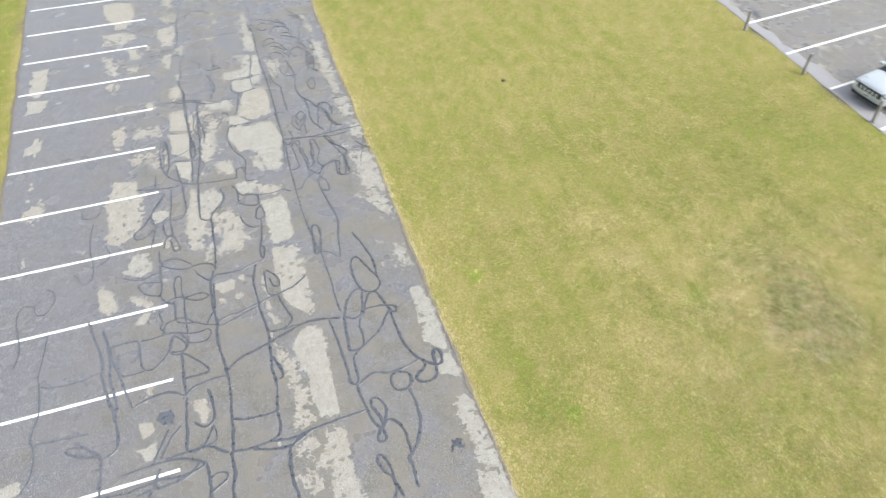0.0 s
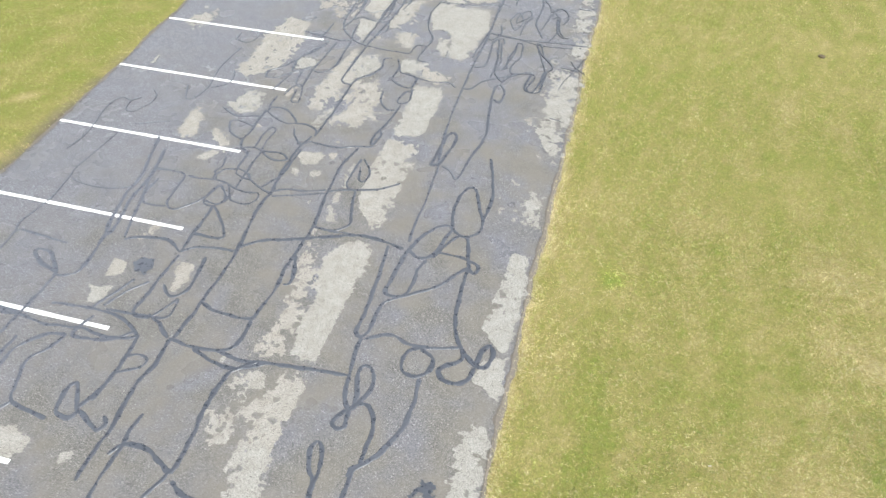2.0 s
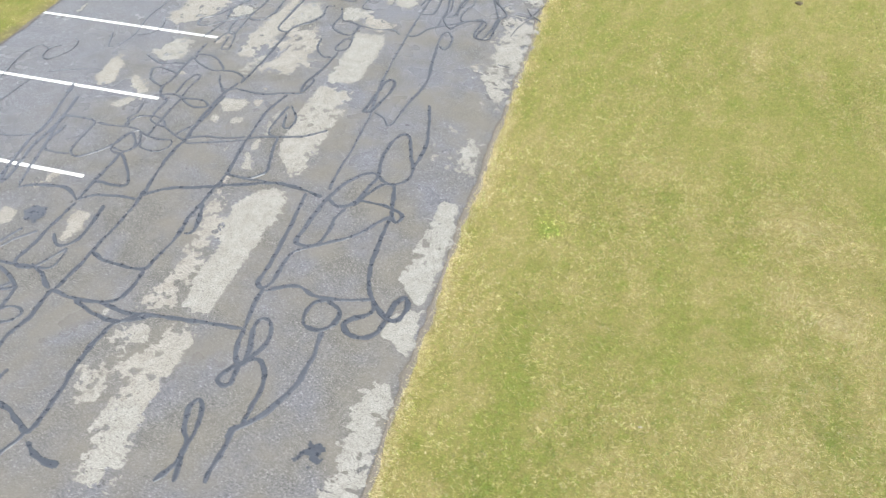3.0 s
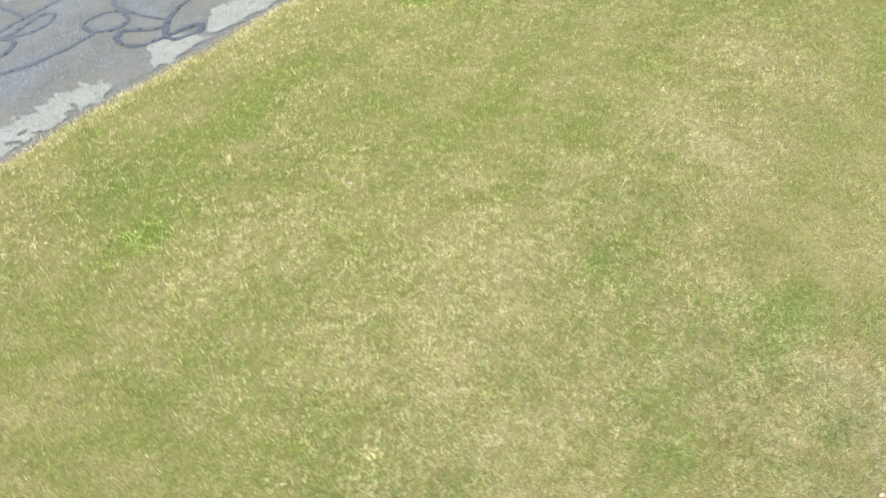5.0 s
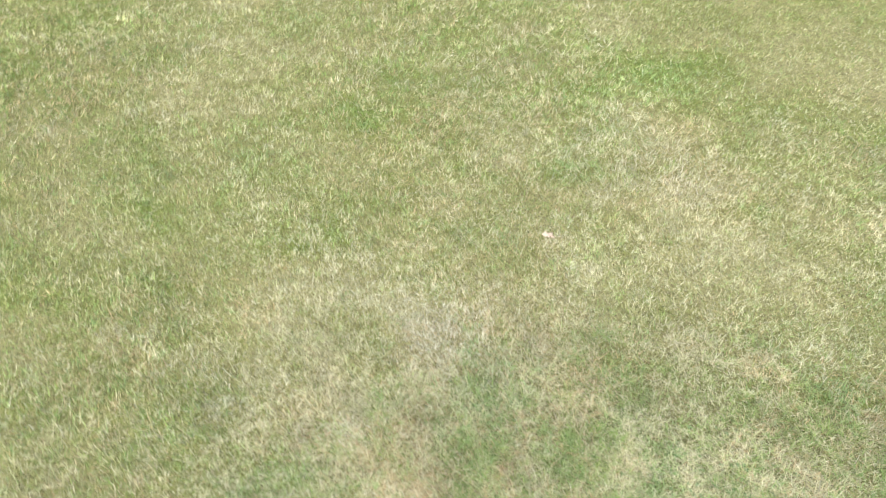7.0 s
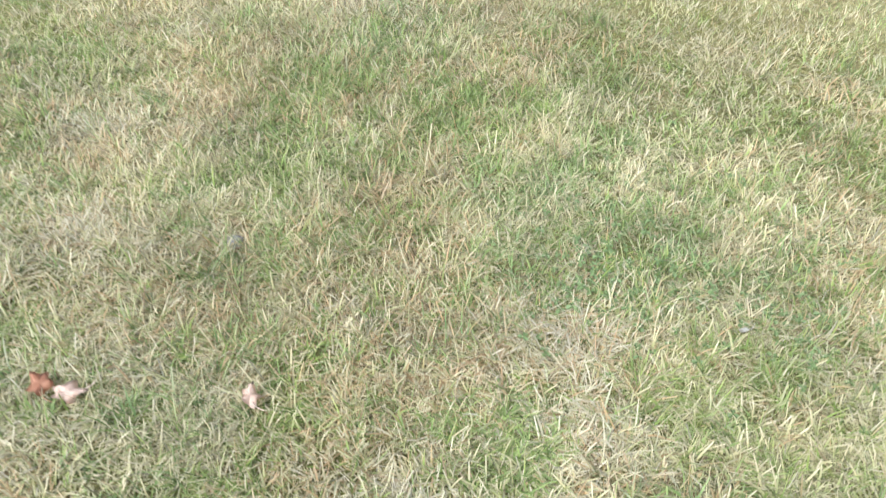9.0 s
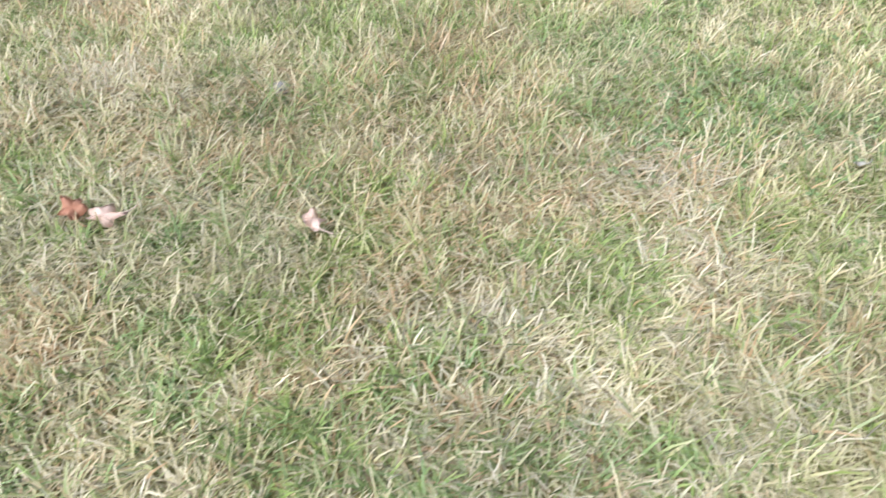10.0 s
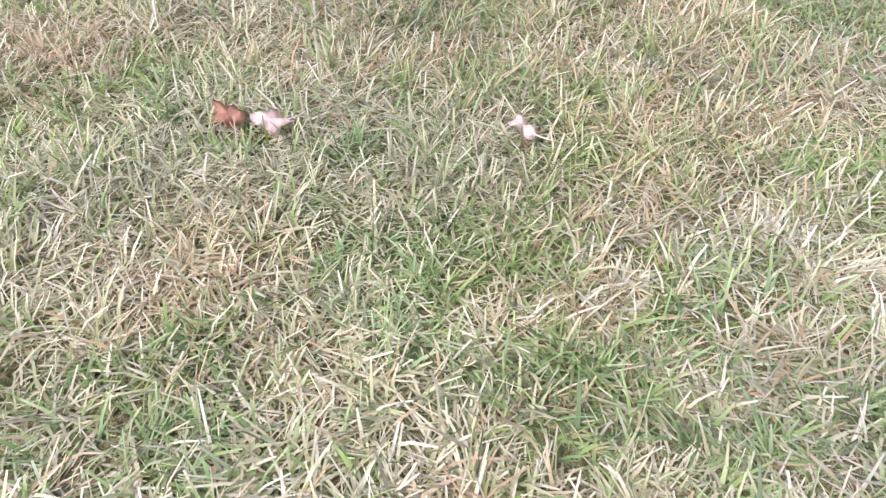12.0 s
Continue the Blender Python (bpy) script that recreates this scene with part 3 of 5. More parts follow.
seal(0.065, (4.80, 3.36), (5.09, 3.21), (5.36, 3.36), (5.52, 4.02), (5.55, 4.22), (5.35, 4.26), (5.03, 3.89), (4.84, 3.41), (4.76, 2.87), (4.71, 2.35), (4.73, 2.13), (4.93, 2.10), (5.12, 2.21), (5.18, 2.64), (5.16, 2.89), (5.27, 3.17))
seal(0.060, (5.37, 3.27), (5.61, 3.84), (5.81, 4.04), (5.98, 3.96), (6.07, 3.50), (6.14, 3.24), (6.28, 3.06), (6.34, 3.25), (6.16, 3.38), (5.84, 3.44), (5.43, 3.45))
seal(0.060, (5.55, 4.22), (5.46, 4.81), (5.50, 5.34), (5.63, 5.62), (5.79, 5.57), (5.97, 5.06), (6.14, 4.66), (6.17, 4.36), (6.02, 4.10), (5.81, 4.04), (5.55, 4.22))
seal(0.055, (6.15, 4.66), (6.21, 5.28), (6.11, 5.93), (5.97, 6.48), (5.88, 6.77))
seal(0.045, (4.78, 3.59), (4.75, 4.16), (4.78, 4.96), (4.76, 5.61), (4.75, 6.04), (4.60, 7.22), (4.55, 8.49), (4.55, 9.60), (4.57, 10.81), (4.64, 12.12), (4.67, 14.28), (4.70, 16.75), (4.65, 19.08))
seal(0.065, (4.56, 6.15), (4.61, 6.73), (4.65, 7.34), (4.81, 7.53), (4.91, 7.24), (4.82, 6.63), (4.73, 6.27), (4.56, 6.15))
seal(0.050, (4.81, 6.21), (5.06, 6.07), (5.24, 5.81), (5.34, 6.09), (5.41, 6.67), (5.53, 7.28), (5.58, 7.79), (5.48, 8.56), (5.38, 9.67), (5.50, 9.97), (5.68, 9.63), (5.63, 9.12), (5.45, 9.25))
seal(0.050, (4.50, 9.55), (4.76, 9.57), (4.99, 9.99), (5.43, 10.32), (5.77, 10.53), (6.22, 10.78), (6.15, 10.02), (6.37, 9.80), (6.50, 10.20), (6.58, 10.97))
seal(0.040, (5.15, 10.24), (5.18, 11.17), (5.01, 12.32), (4.84, 12.13))
seal(0.065, (1.22, 0.08), (1.73, 0.00), (2.15, 0.05), (2.67, -0.04), (3.14, 0.01), (3.75, 0.08), (4.65, 0.15))
seal(0.060, (1.74, -0.02), (2.01, -0.13), (2.47, -0.24), (2.82, -0.17), (3.14, 0.01))
seal(0.065, (1.26, 0.08), (1.33, 0.55), (1.36, 1.14), (1.40, 1.78), (1.40, 2.45), (1.32, 3.16), (1.26, 3.90), (1.32, 4.30), (1.27, 5.13), (1.30, 6.01), (1.43, 6.49))
seal(0.060, (1.40, 1.00), (1.68, 0.89), (2.09, 0.85), (2.46, 0.88), (2.52, 1.15), (2.60, 1.70), (2.56, 2.20), (2.60, 2.71), (2.62, 3.07), (2.67, 3.44), (2.59, 4.20), (2.55, 4.80), (2.54, 5.66), (2.70, 6.35))
seal(0.060, (2.47, 0.85), (2.49, 0.49), (2.43, 0.19), (2.16, 0.04))
seal(0.070, (2.61, 2.63), (2.78, 2.21), (2.79, 1.88), (2.69, 1.84))
seal(0.050, (2.58, 4.66), (2.78, 4.78), (3.21, 4.89), (3.65, 5.03), (4.06, 5.34))
seal(0.050, (1.31, 4.34), (1.65, 4.50), (2.08, 4.56), (2.50, 4.69))
seal(0.065, (-2.18, 5.53), (-2.02, 4.88), (-1.80, 4.08), (-1.80, 3.49), (-1.67, 2.75), (-1.51, 2.15), (-1.42, 1.58), (-1.43, 1.11), (-1.69, 0.93), (-1.83, 0.95))
seal(0.070, (-1.80, 5.12), (-1.65, 4.49), (-1.59, 3.89), (-1.60, 3.32), (-1.46, 2.60), (-1.44, 2.16))
seal(0.060, (-1.37, 4.11), (-1.39, 3.52), (-1.13, 2.45), (-1.04, 2.19))
seal(0.030, (-3.26, 5.45), (-3.36, 4.57), (-3.43, 3.86), (-3.23, 3.58), (-2.75, 3.48), (-2.18, 3.52), (-1.80, 3.69))
seal(0.040, (-3.39, 3.76), (-3.33, 2.82), (-3.48, 2.10), (-3.40, 1.77), (-3.36, 1.28), (-3.46, 0.81), (-3.69, 0.48), (-4.02, 0.43))
seal(0.045, (-3.38, 1.73), (-3.31, 1.85), (-2.74, 1.81), (-2.10, 1.75))
seal(0.065, (-1.85, 0.99), (-2.23, 1.12), (-2.59, 1.34), (-2.58, 1.46), (-2.30, 1.44), (-1.97, 1.15), (-1.82, 0.92), (-1.82, 0.47), (-1.85, -0.04), (-1.88, -0.65), (-1.82, -1.28), (-1.78, -2.09))
seal(0.060, (-1.55, -0.56), (-1.60, -1.28), (-1.60, -1.99))
seal(0.060, (-1.82, -0.10), (-2.55, -0.02), (-3.13, 0.13), (-3.40, 0.07), (-3.51, -0.22), (-3.41, -0.42), (-3.07, -0.47), (-2.69, -0.24), (-1.87, -0.13), (-1.22, -0.20), (-0.50, -0.12), (0.07, -0.18), (0.58, -0.05), (0.39, 0.13), (-0.04, 0.31), (-0.62, 0.34), (-1.41, 0.28))
seal(0.065, (-0.67, -0.32), (-1.02, -0.39), (-1.36, -0.75), (-1.42, -1.14), (-1.32, -1.62), (-1.30, -1.98), (-1.11, -2.07), (-0.91, -2.03), (-0.72, -1.81))
seal(0.060, (-0.67, -0.32), (-0.82, -0.71), (-1.01, -0.98), (-0.87, -1.47), (-0.74, -1.76), (-0.29, -1.88), (0.06, -1.93))
seal(0.060, (-0.62, 0.34), (-0.36, 0.87), (-0.21, 1.22))
seal(0.060, (-0.41, 0.46), (-0.14, 0.96), (0.11, 1.22))
seal(0.060, (0.49, 0.06), (0.15, -0.24), (-0.43, -0.31), (-0.59, -0.22), (-0.44, 0.20))
seal(0.060, (0.31, 2.03), (0.26, 1.54), (0.23, 0.84), (0.22, 0.47), (0.55, 0.42), (0.81, 0.81), (0.90, 0.96))
seal(0.060, (0.43, 1.23), (0.63, 1.02), (0.81, 1.03), (0.94, 1.27), (0.89, 1.91), (0.87, 2.11))
seal(0.050, (-0.32, 0.40), (0.30, 0.43), (0.90, 0.51), (0.90, 0.96))
seal(0.070, (1.16, 0.07), (0.82, 0.36), (0.53, 0.49))
seal(0.065, (0.62, 0.00), (0.66, -0.48), (0.65, -0.99), (0.55, -1.37), (0.46, -1.61))
seal(0.060, (0.66, -0.48), (0.87, -0.39), (1.05, -0.44), (1.02, -0.64), (0.66, -0.86), (0.64, -1.12), (0.57, -1.43))
seal(0.070, (0.48, -1.67), (0.22, -1.27), (0.13, -1.18), (0.05, -1.34), (0.14, -1.76), (0.43, -1.82), (0.53, -1.67), (0.82, -1.82), (1.02, -1.92), (1.08, -1.75), (0.98, -1.64))
seal(0.070, (1.22, 0.08), (1.25, -0.43), (1.15, -1.08), (1.24, -1.91))
seal(0.060, (1.60, -1.44), (1.54, -1.72), (1.56, -2.16), (1.53, -2.62), (1.58, -3.19))
seal(0.065, (1.44, -2.24), (1.51, -2.07), (1.70, -1.99), (1.99, -2.00), (2.26, -2.12), (2.52, -2.25), (2.58, -2.19), (2.59, -2.00), (2.58, -1.51), (2.53, -1.10), (2.54, -0.78), (2.60, -0.36), (2.79, -0.14), (3.01, 0.03))
seal(0.080, (2.66, -2.39), (2.78, -2.50), (3.01, -2.57), (3.29, -2.60))
seal(0.060, (2.52, -2.25), (2.46, -2.49), (2.34, -2.74), (2.29, -3.05))
seal(0.060, (1.23, -1.54), (1.20, -2.05), (1.18, -2.53), (1.19, -2.76))
seal(0.060, (0.29, 2.11), (-0.07, 2.34), (-0.41, 2.36), (-0.86, 2.26), (-1.03, 2.14))
seal(0.060, (0.29, 2.11), (0.50, 2.30), (1.01, 2.42), (1.35, 2.41))
seal(0.060, (0.29, 2.11), (0.27, 2.63), (0.29, 3.26), (0.28, 3.55), (0.57, 3.29), (0.90, 2.86), (0.88, 2.68), (0.39, 2.68), (0.24, 2.63))
seal(0.050, (-1.62, 4.40), (-1.18, 4.43), (-0.85, 4.35), (-0.81, 3.75), (-0.75, 3.38), (-0.50, 3.26), (-0.22, 3.51), (-0.02, 3.81), (0.09, 4.21), (0.25, 4.13), (0.44, 3.84), (0.32, 3.64), (0.02, 3.68))
seal(0.050, (-1.68, 4.49), (-1.38, 3.42), (-1.07, 3.26), (-0.72, 3.29))
seal(0.030, (-3.68, 6.71), (-4.04, 6.80), (-4.16, 6.31), (-3.99, 5.17), (-4.09, 4.52))
seal(0.030, (-3.08, 5.81), (-2.67, 6.00), (-2.25, 6.16))
seal(0.030, (-2.66, 7.80), (-2.37, 7.18), (-2.16, 7.32), (-2.08, 7.85), (-2.22, 8.80), (-2.14, 9.97))
seal(0.030, (5.12, 12.16), (5.28, 11.17), (5.21, 10.71))
seal(0.030, (5.59, 12.19), (5.57, 11.52), (5.39, 10.72))
seal(0.030, (6.16, 12.23), (6.38, 11.59), (6.58, 10.97))
seal(0.040, (5.12, 13.57), (5.29, 14.13), (5.52, 13.60), (5.36, 13.04), (5.12, 13.57))
seal(0.040, (5.71, 15.97), (5.97, 14.77), (5.92, 13.63), (6.24, 12.75))
seal(0.040, (6.13, 13.28), (6.39, 14.42), (6.62, 13.32), (6.44, 12.60))
seal(0.030, (4.69, 12.63), (5.29, 12.58), (6.25, 12.31), (7.21, 12.38))
seal(0.025, (7.02, 8.78), (7.32, 8.70))
seal(0.025, (7.00, 11.25), (7.49, 11.17))
seal(0.025, (7.06, 14.86), (7.51, 14.82))
seal(0.045, (4.81, 16.76), (4.94, 18.14), (5.17, 17.23), (5.27, 18.40), (5.11, 19.12))
seal(0.045, (6.53, 17.35), (6.73, 18.77), (6.86, 17.83), (6.64, 17.26))
bare(.05, (4.00, 3.35), (4.12, 2.82), (4.06, 2.13), (4.02, 1.49), (4.00, 0.73), (3.98, 0.28), (3.72, 0.26), (3.47, 0.38), (3.42, 0.84), (3.42, 1.21), (3.39, 1.76), (3.22, 2.32), (3.21, 2.75), (3.37, 3.03), (3.61, 3.33))
bare(.13, (2.69, 2.99), (2.74, 2.37), (3.00, 1.74), (2.89, 1.25), (2.82, 0.65), (2.84, 0.30), (2.99, 0.20), (3.14, 0.31), (3.26, 0.68), (3.29, 1.21), (3.23, 1.67), (3.33, 2.08), (3.10, 2.41), (3.06, 2.83))
bare(.05, (3.25, 6.86), (3.95, 6.80), (4.09, 5.99), (4.09, 5.13), (4.07, 4.11), (3.95, 3.72), (3.63, 4.08), (3.28, 4.65), (3.24, 5.49), (3.23, 6.28))
bare(.04, (3.25, 9.28), (3.99, 9.42), (4.11, 8.73), (4.06, 7.29), (3.91, 7.11), (3.35, 7.12), (3.33, 8.39))
bare(.08, (3.64, -0.06), (3.96, -0.18), (4.01, -0.63), (3.97, -1.13), (3.94, -1.73), (3.47, -1.76), (3.36, -1.48), (3.55, -1.16), (3.23, -1.00), (3.22, -0.69), (3.48, -0.48), (3.48, -0.15))
bare(.1, (2.80, -0.39), (3.07, -0.20), (3.36, -0.35), (3.27, -0.62), (3.00, -0.70))
bare(.12, (2.73, -1.22), (2.99, -0.93), (3.00, -1.32), (2.93, -1.50), (2.76, -1.48))
bare(.1, (3.43, -1.49), (3.80, -1.41), (4.06, -1.81), (4.15, -2.59), (3.59, -2.73), (3.51, -2.31), (3.36, -1.90))
bare(.1, (2.68, -1.18), (3.06, -0.81), (3.05, -0.98), (2.84, -1.13), (3.12, -1.37), (3.20, -1.60), (2.86, -1.63))
bare(.075, (6.96, 3.78), (7.31, 3.82), (7.34, 2.37), (7.31, 1.34), (7.18, 1.25), (7.00, 1.46), (6.76, 1.77), (6.82, 2.50), (6.90, 3.02))
bare(.07, (6.94, 1.17), (7.33, 1.21), (7.32, 0.26), (7.08, 0.45), (6.82, 0.65))
bare(.07, (6.88, -0.45), (7.00, -0.28), (7.23, -0.27), (7.33, -0.36), (7.33, -0.85), (7.34, -1.77), (7.33, -2.42), (7.33, -3.30), (6.60, -3.15), (6.75, -2.42), (6.93, -2.02), (6.84, -1.58), (6.88, -1.20), (6.82, -0.80))
tar(.07, (6.34, -1.70), (6.48, -1.45), (6.66, -1.47), (6.70, -1.64), (6.58, -1.78), (6.46, -1.66))
bare(.06, (-1.32, -2.50), (-0.94, -2.33), (-0.36, -2.20), (0.04, -2.30), (0.10, -2.46), (-0.12, -2.79), (-0.60, -2.95), (-1.20, -3.05))
bare(.05, (0.62, -2.42), (0.80, -2.32), (0.92, -2.48), (0.74, -2.62))
bare(.08, (6.93, 5.66), (7.31, 5.69), (7.32, 4.75), (7.09, 4.77), (6.88, 5.12))
bare(.14, (6.96, 10.99), (7.55, 11.19), (7.49, 8.72), (7.36, 7.17), (7.07, 7.40), (6.76, 8.13), (6.88, 8.94), (6.80, 9.78))
bare(.08, (7.10, 14.86), (7.57, 14.90), (7.57, 11.84), (7.31, 11.76), (7.17, 13.36))
bare(.08, (7.06, 19.69), (7.46, 19.72), (7.53, 15.10), (7.20, 15.27), (7.09, 17.39))
bare(.05, (-1.39, 11.97), (-0.78, 11.85), (-0.55, 10.57), (-0.56, 9.50), (-0.92, 8.89), (-1.36, 8.58), (-1.73, 8.83), (-1.65, 9.86), (-1.69, 10.96))
bare(.05, (-0.92, 7.94), (-0.50, 7.97), (-0.37, 7.21), (-0.71, 6.93), (-1.22, 7.27))
bare(.04, (-1.79, 6.97), (-1.48, 6.39), (-1.41, 5.81), (-1.74, 5.61), (-1.90, 6.00), (-1.95, 6.72))
bare(.05, (-0.98, 6.19), (-0.67, 5.98), (-0.34, 5.67), (-0.54, 5.54), (-0.90, 5.86))
bare(.04, (-0.66, 5.42), (-0.46, 5.34), (-0.66, 4.99), (-0.89, 5.01))
bare(.06, (0.82, 9.32), (1.08, 10.69), (1.56, 10.11), (1.57, 9.09), (1.31, 8.24), (1.15, 7.45), (0.84, 7.68), (0.75, 8.47))
bare(.14, (1.57, 9.09), (2.16, 9.27), (2.62, 8.62), (2.62, 7.56), (2.36, 7.17), (1.85, 7.25), (1.74, 8.28))
bare(.03, (0.42, 1.88), (0.76, 1.85), (0.80, 1.50), (0.73, 1.10), (0.59, 1.10), (0.54, 1.48))
bare(.03, (-0.90, 1.62), (-0.61, 1.56), (-0.53, 1.25), (-0.83, 1.14))
bare(.03, (-0.93, 0.83), (-0.52, 0.94), (-0.54, 0.63), (-0.76, 0.47))
bare(.04, (-4.23, 0.83), (-3.66, 0.94), (-3.58, 0.65), (-3.83, 0.51), (-4.10, 0.57))
bare(.1, (1.35, 5.79), (1.95, 5.95), (1.96, 5.51), (1.58, 5.48))
bare(.1, (-0.60, 2.49), (-0.55, 2.75), (-0.62, 2.55), (-0.72, 2.27))
bare(.04, (-4.74, 21.10), (-4.18, 21.16), (-4.10, 19.90), (-4.36, 18.83), (-4.82, 19.12))
bare(.04, (-4.78, 18.66), (-4.02, 18.48), (-4.19, 17.66), (-4.81, 17.67))
bare(.04, (-4.62, 15.20), (-4.05, 15.58), (-4.10, 14.84), (-4.66, 14.67))
bare(.1, (-4.39, 11.25), (-3.89, 11.85), (-3.76, 11.18), (-4.17, 10.73))
tar(.02, (-0.48, 1.61), (-0.35, 1.78), (-0.11, 1.77), (0.01, 1.57), (-0.08, 1.35), (-0.32, 1.41))
bare(.04, (-1.90, 26.92), (-1.49, 27.05), (-0.63, 26.74), (-0.45, 25.56), (-0.59, 24.78), (-0.94, 24.04), (-1.37, 24.32), (-1.89, 25.75))
bare(.10, (-1.92, 23.62), (-0.62, 23.57), (-0.45, 22.81), (-0.89, 22.40), (-1.74, 22.48))
bare(.10, (-1.78, 21.35), (-1.38, 20.84), (-1.38, 19.68), (-1.73, 19.95))
bare(.08, (-1.77, 18.98), (-1.50, 18.98), (-1.54, 18.30), (-1.82, 18.62))
bare(.08, (-0.82, 21.92), (-0.34, 21.38), (-0.37, 20.59), (-0.78, 21.00))
bare(.08, (-0.80, 20.12), (-0.44, 20.19), (-0.57, 19.39))
bare(.05, (0.53, 23.35), (1.18, 23.54), (1.27, 22.79), (1.09, 21.42), (0.65, 21.74), (0.45, 22.78))
bare(.05, (0.66, 20.75), (0.98, 20.75), (0.83, 19.39), (0.50, 19.86))
bare(.06, (0.71, 24.51), (1.27, 24.95), (1.40, 23.95), (0.94, 23.81))
bare(.08, (0.95, 26.73), (1.30, 26.60), (1.24, 25.41), (0.97, 25.90))
bare(.06, (1.26, 21.36), (1.57, 21.53), (1.44, 20.75), (1.24, 20.98))
bare(.06, (4.34, 23.86), (4.57, 23.98), (4.55, 22.22), (4.58, 20.47), (4.45, 19.85), (4.21, 20.15), (4.26, 22.03))
bare(.05, (3.47, 19.76), (4.26, 19.59), (4.23, 17.94), (3.76, 17.62), (2.95, 17.80), (3.01, 18.37), (3.73, 18.37), (3.93, 18.97))
bare(.04, (4.37, 19.45), (4.60, 19.36), (4.55, 17.83), (4.40, 17.14), (4.08, 17.02))
bare(.04, (3.28, 17.55), (4.10, 17.50), (4.11, 16.77), (3.50, 16.52), (3.24, 16.84))
bare(.04, (3.61, 16.49), (4.45, 16.66), (4.54, 15.70), (4.45, 14.64), (3.89, 14.41), (3.57, 14.44), (3.23, 14.86), (3.39, 15.65))
bare(.12, (2.00, 16.37), (3.10, 16.08), (3.12, 15.32), (2.16, 15.65))
bare(.10, (0.73, 17.72), (1.15, 17.81), (1.25, 16.85), (0.69, 16.92))
bare(.05, (7.22, 20.10), (7.38, 19.59), (7.43, 18.53), (7.13, 18.58), (7.14, 19.28))
bare(.05, (7.17, 18.19), (7.35, 17.87), (7.24, 16.40), (7.37, 15.16), (7.15, 15.24), (7.12, 16.43), (7.09, 16.94))
bare(.06, (7.13, 22.68), (7.36, 22.47), (7.36, 20.81), (7.22, 20.86), (7.23, 21.77))
bare(.15, (4.95, 18.82), (5.44, 18.80), (5.27, 17.33), (4.85, 17.24))
bare(.03, (0.64, 15.89), (1.24, 15.98), (1.20, 14.33), (0.56, 14.52))
bare(.03, (0.51, 14.37), (1.28, 14.18), (1.18, 12.63), (0.58, 13.02), (0.56, 13.77))
bare(.04, (1.37, 15.51), (1.60, 15.63), (1.49, 14.23), (1.32, 14.09))
bare(.04, (0.61, 12.47), (1.15, 12.45), (1.17, 11.92), (1.11, 11.32), (0.79, 11.53), (0.68, 12.27))
bare(.06, (0.29, 13.30), (0.43, 13.45), (0.38, 12.72), (0.30, 12.58))
bare(.06, (1.79, 16.00), (2.24, 15.41), (2.12, 14.82), (1.74, 15.37))
bare(.10, (1.78, 15.07), (2.65, 15.06), (2.55, 14.14), (1.91, 14.09))
bare(.05, (1.74, 13.95), (2.23, 14.17), (2.18, 13.21), (1.94, 12.19), (1.59, 12.12), (1.60, 13.03))
bare(.06, (2.11, 11.94), (2.58, 11.95), (2.60, 11.25), (2.32, 11.10), (2.05, 11.34))
bare(.04, (2.72, 14.73), (3.19, 14.87), (3.55, 14.32), (3.31, 14.11), (2.78, 14.30))
bare(.04, (2.76, 14.07), (4.40, 14.03), (4.55, 12.96), (4.41, 11.50), (4.21, 10.93), (3.82, 10.99), (3.69, 11.57), (3.57, 12.16), (3.30, 12.44), (2.97, 12.37), (2.74, 13.02), (2.67, 13.62))
bare(.08, (3.45, 12.02), (3.66, 11.77), (3.56, 11.08), (3.33, 11.45))
bare(.05, (-1.51, 15.39), (-1.08, 15.53), (-1.05, 14.53), (-1.27, 13.85), (-1.50, 14.24))
bare(.10, (-0.95, 13.30), (-0.51, 13.29), (-0.53, 12.69), (-0.88, 12.81))
bare(.12, (-0.46, 15.19), (0.21, 15.08), (0.14, 14.51), (-0.59, 14.56))
bare(.12, (-0.27, 13.32), (0.10, 13.37), (0.01, 12.32), (-0.30, 12.60))
bare(.06, (2.65, 10.55), (3.34, 10.47), (3.16, 9.88), (2.67, 9.89))
bare(.05, (3.26, 10.34), (4.11, 9.94), (3.87, 9.47), (3.32, 9.67))
bare(.06, (1.38, 10.50), (1.77, 10.52), (2.10, 9.93), (1.72, 9.37), (1.36, 9.56))
bare(.05, (1.00, 10.47), (1.29, 10.53), (1.25, 9.53), (1.03, 9.61))
seal(0.030, (-1.90, 26.72), (-1.49, 26.91), (-1.09, 27.11))
seal(0.030, (-1.62, 23.69), (-1.11, 23.75), (-0.49, 23.41), (-0.02, 23.84), (0.82, 24.03))
seal(0.030, (-0.18, 21.05), (0.93, 21.20))
seal(0.035, (0.03, 23.82), (0.69, 24.07), (1.39, 23.77))
seal(0.035, (0.05, 20.86), (0.66, 20.86), (1.18, 21.22), (2.08, 21.63), (3.00, 21.88), (4.04, 21.93))
seal(0.035, (1.55, 26.52), (1.58, 25.16), (1.38, 23.65), (1.33, 22.18), (1.18, 21.22))
seal(0.035, (1.30, 20.00), (1.28, 18.98), (1.14, 17.96), (1.29, 17.16), (1.28, 15.74), (1.26, 14.52), (1.39, 14.23))
seal(0.035, (0.13, 16.59), (0.68, 16.70), (1.35, 16.68), (2.44, 16.21), (3.35, 16.21))
seal(0.035, (2.69, 20.03), (2.64, 19.01), (2.37, 17.86), (2.48, 17.11), (2.30, 16.63))
seal(0.040, (3.65, 19.70), (4.28, 19.74), (4.24, 18.70), (4.06, 17.76), (4.07, 16.79), (4.14, 16.63))
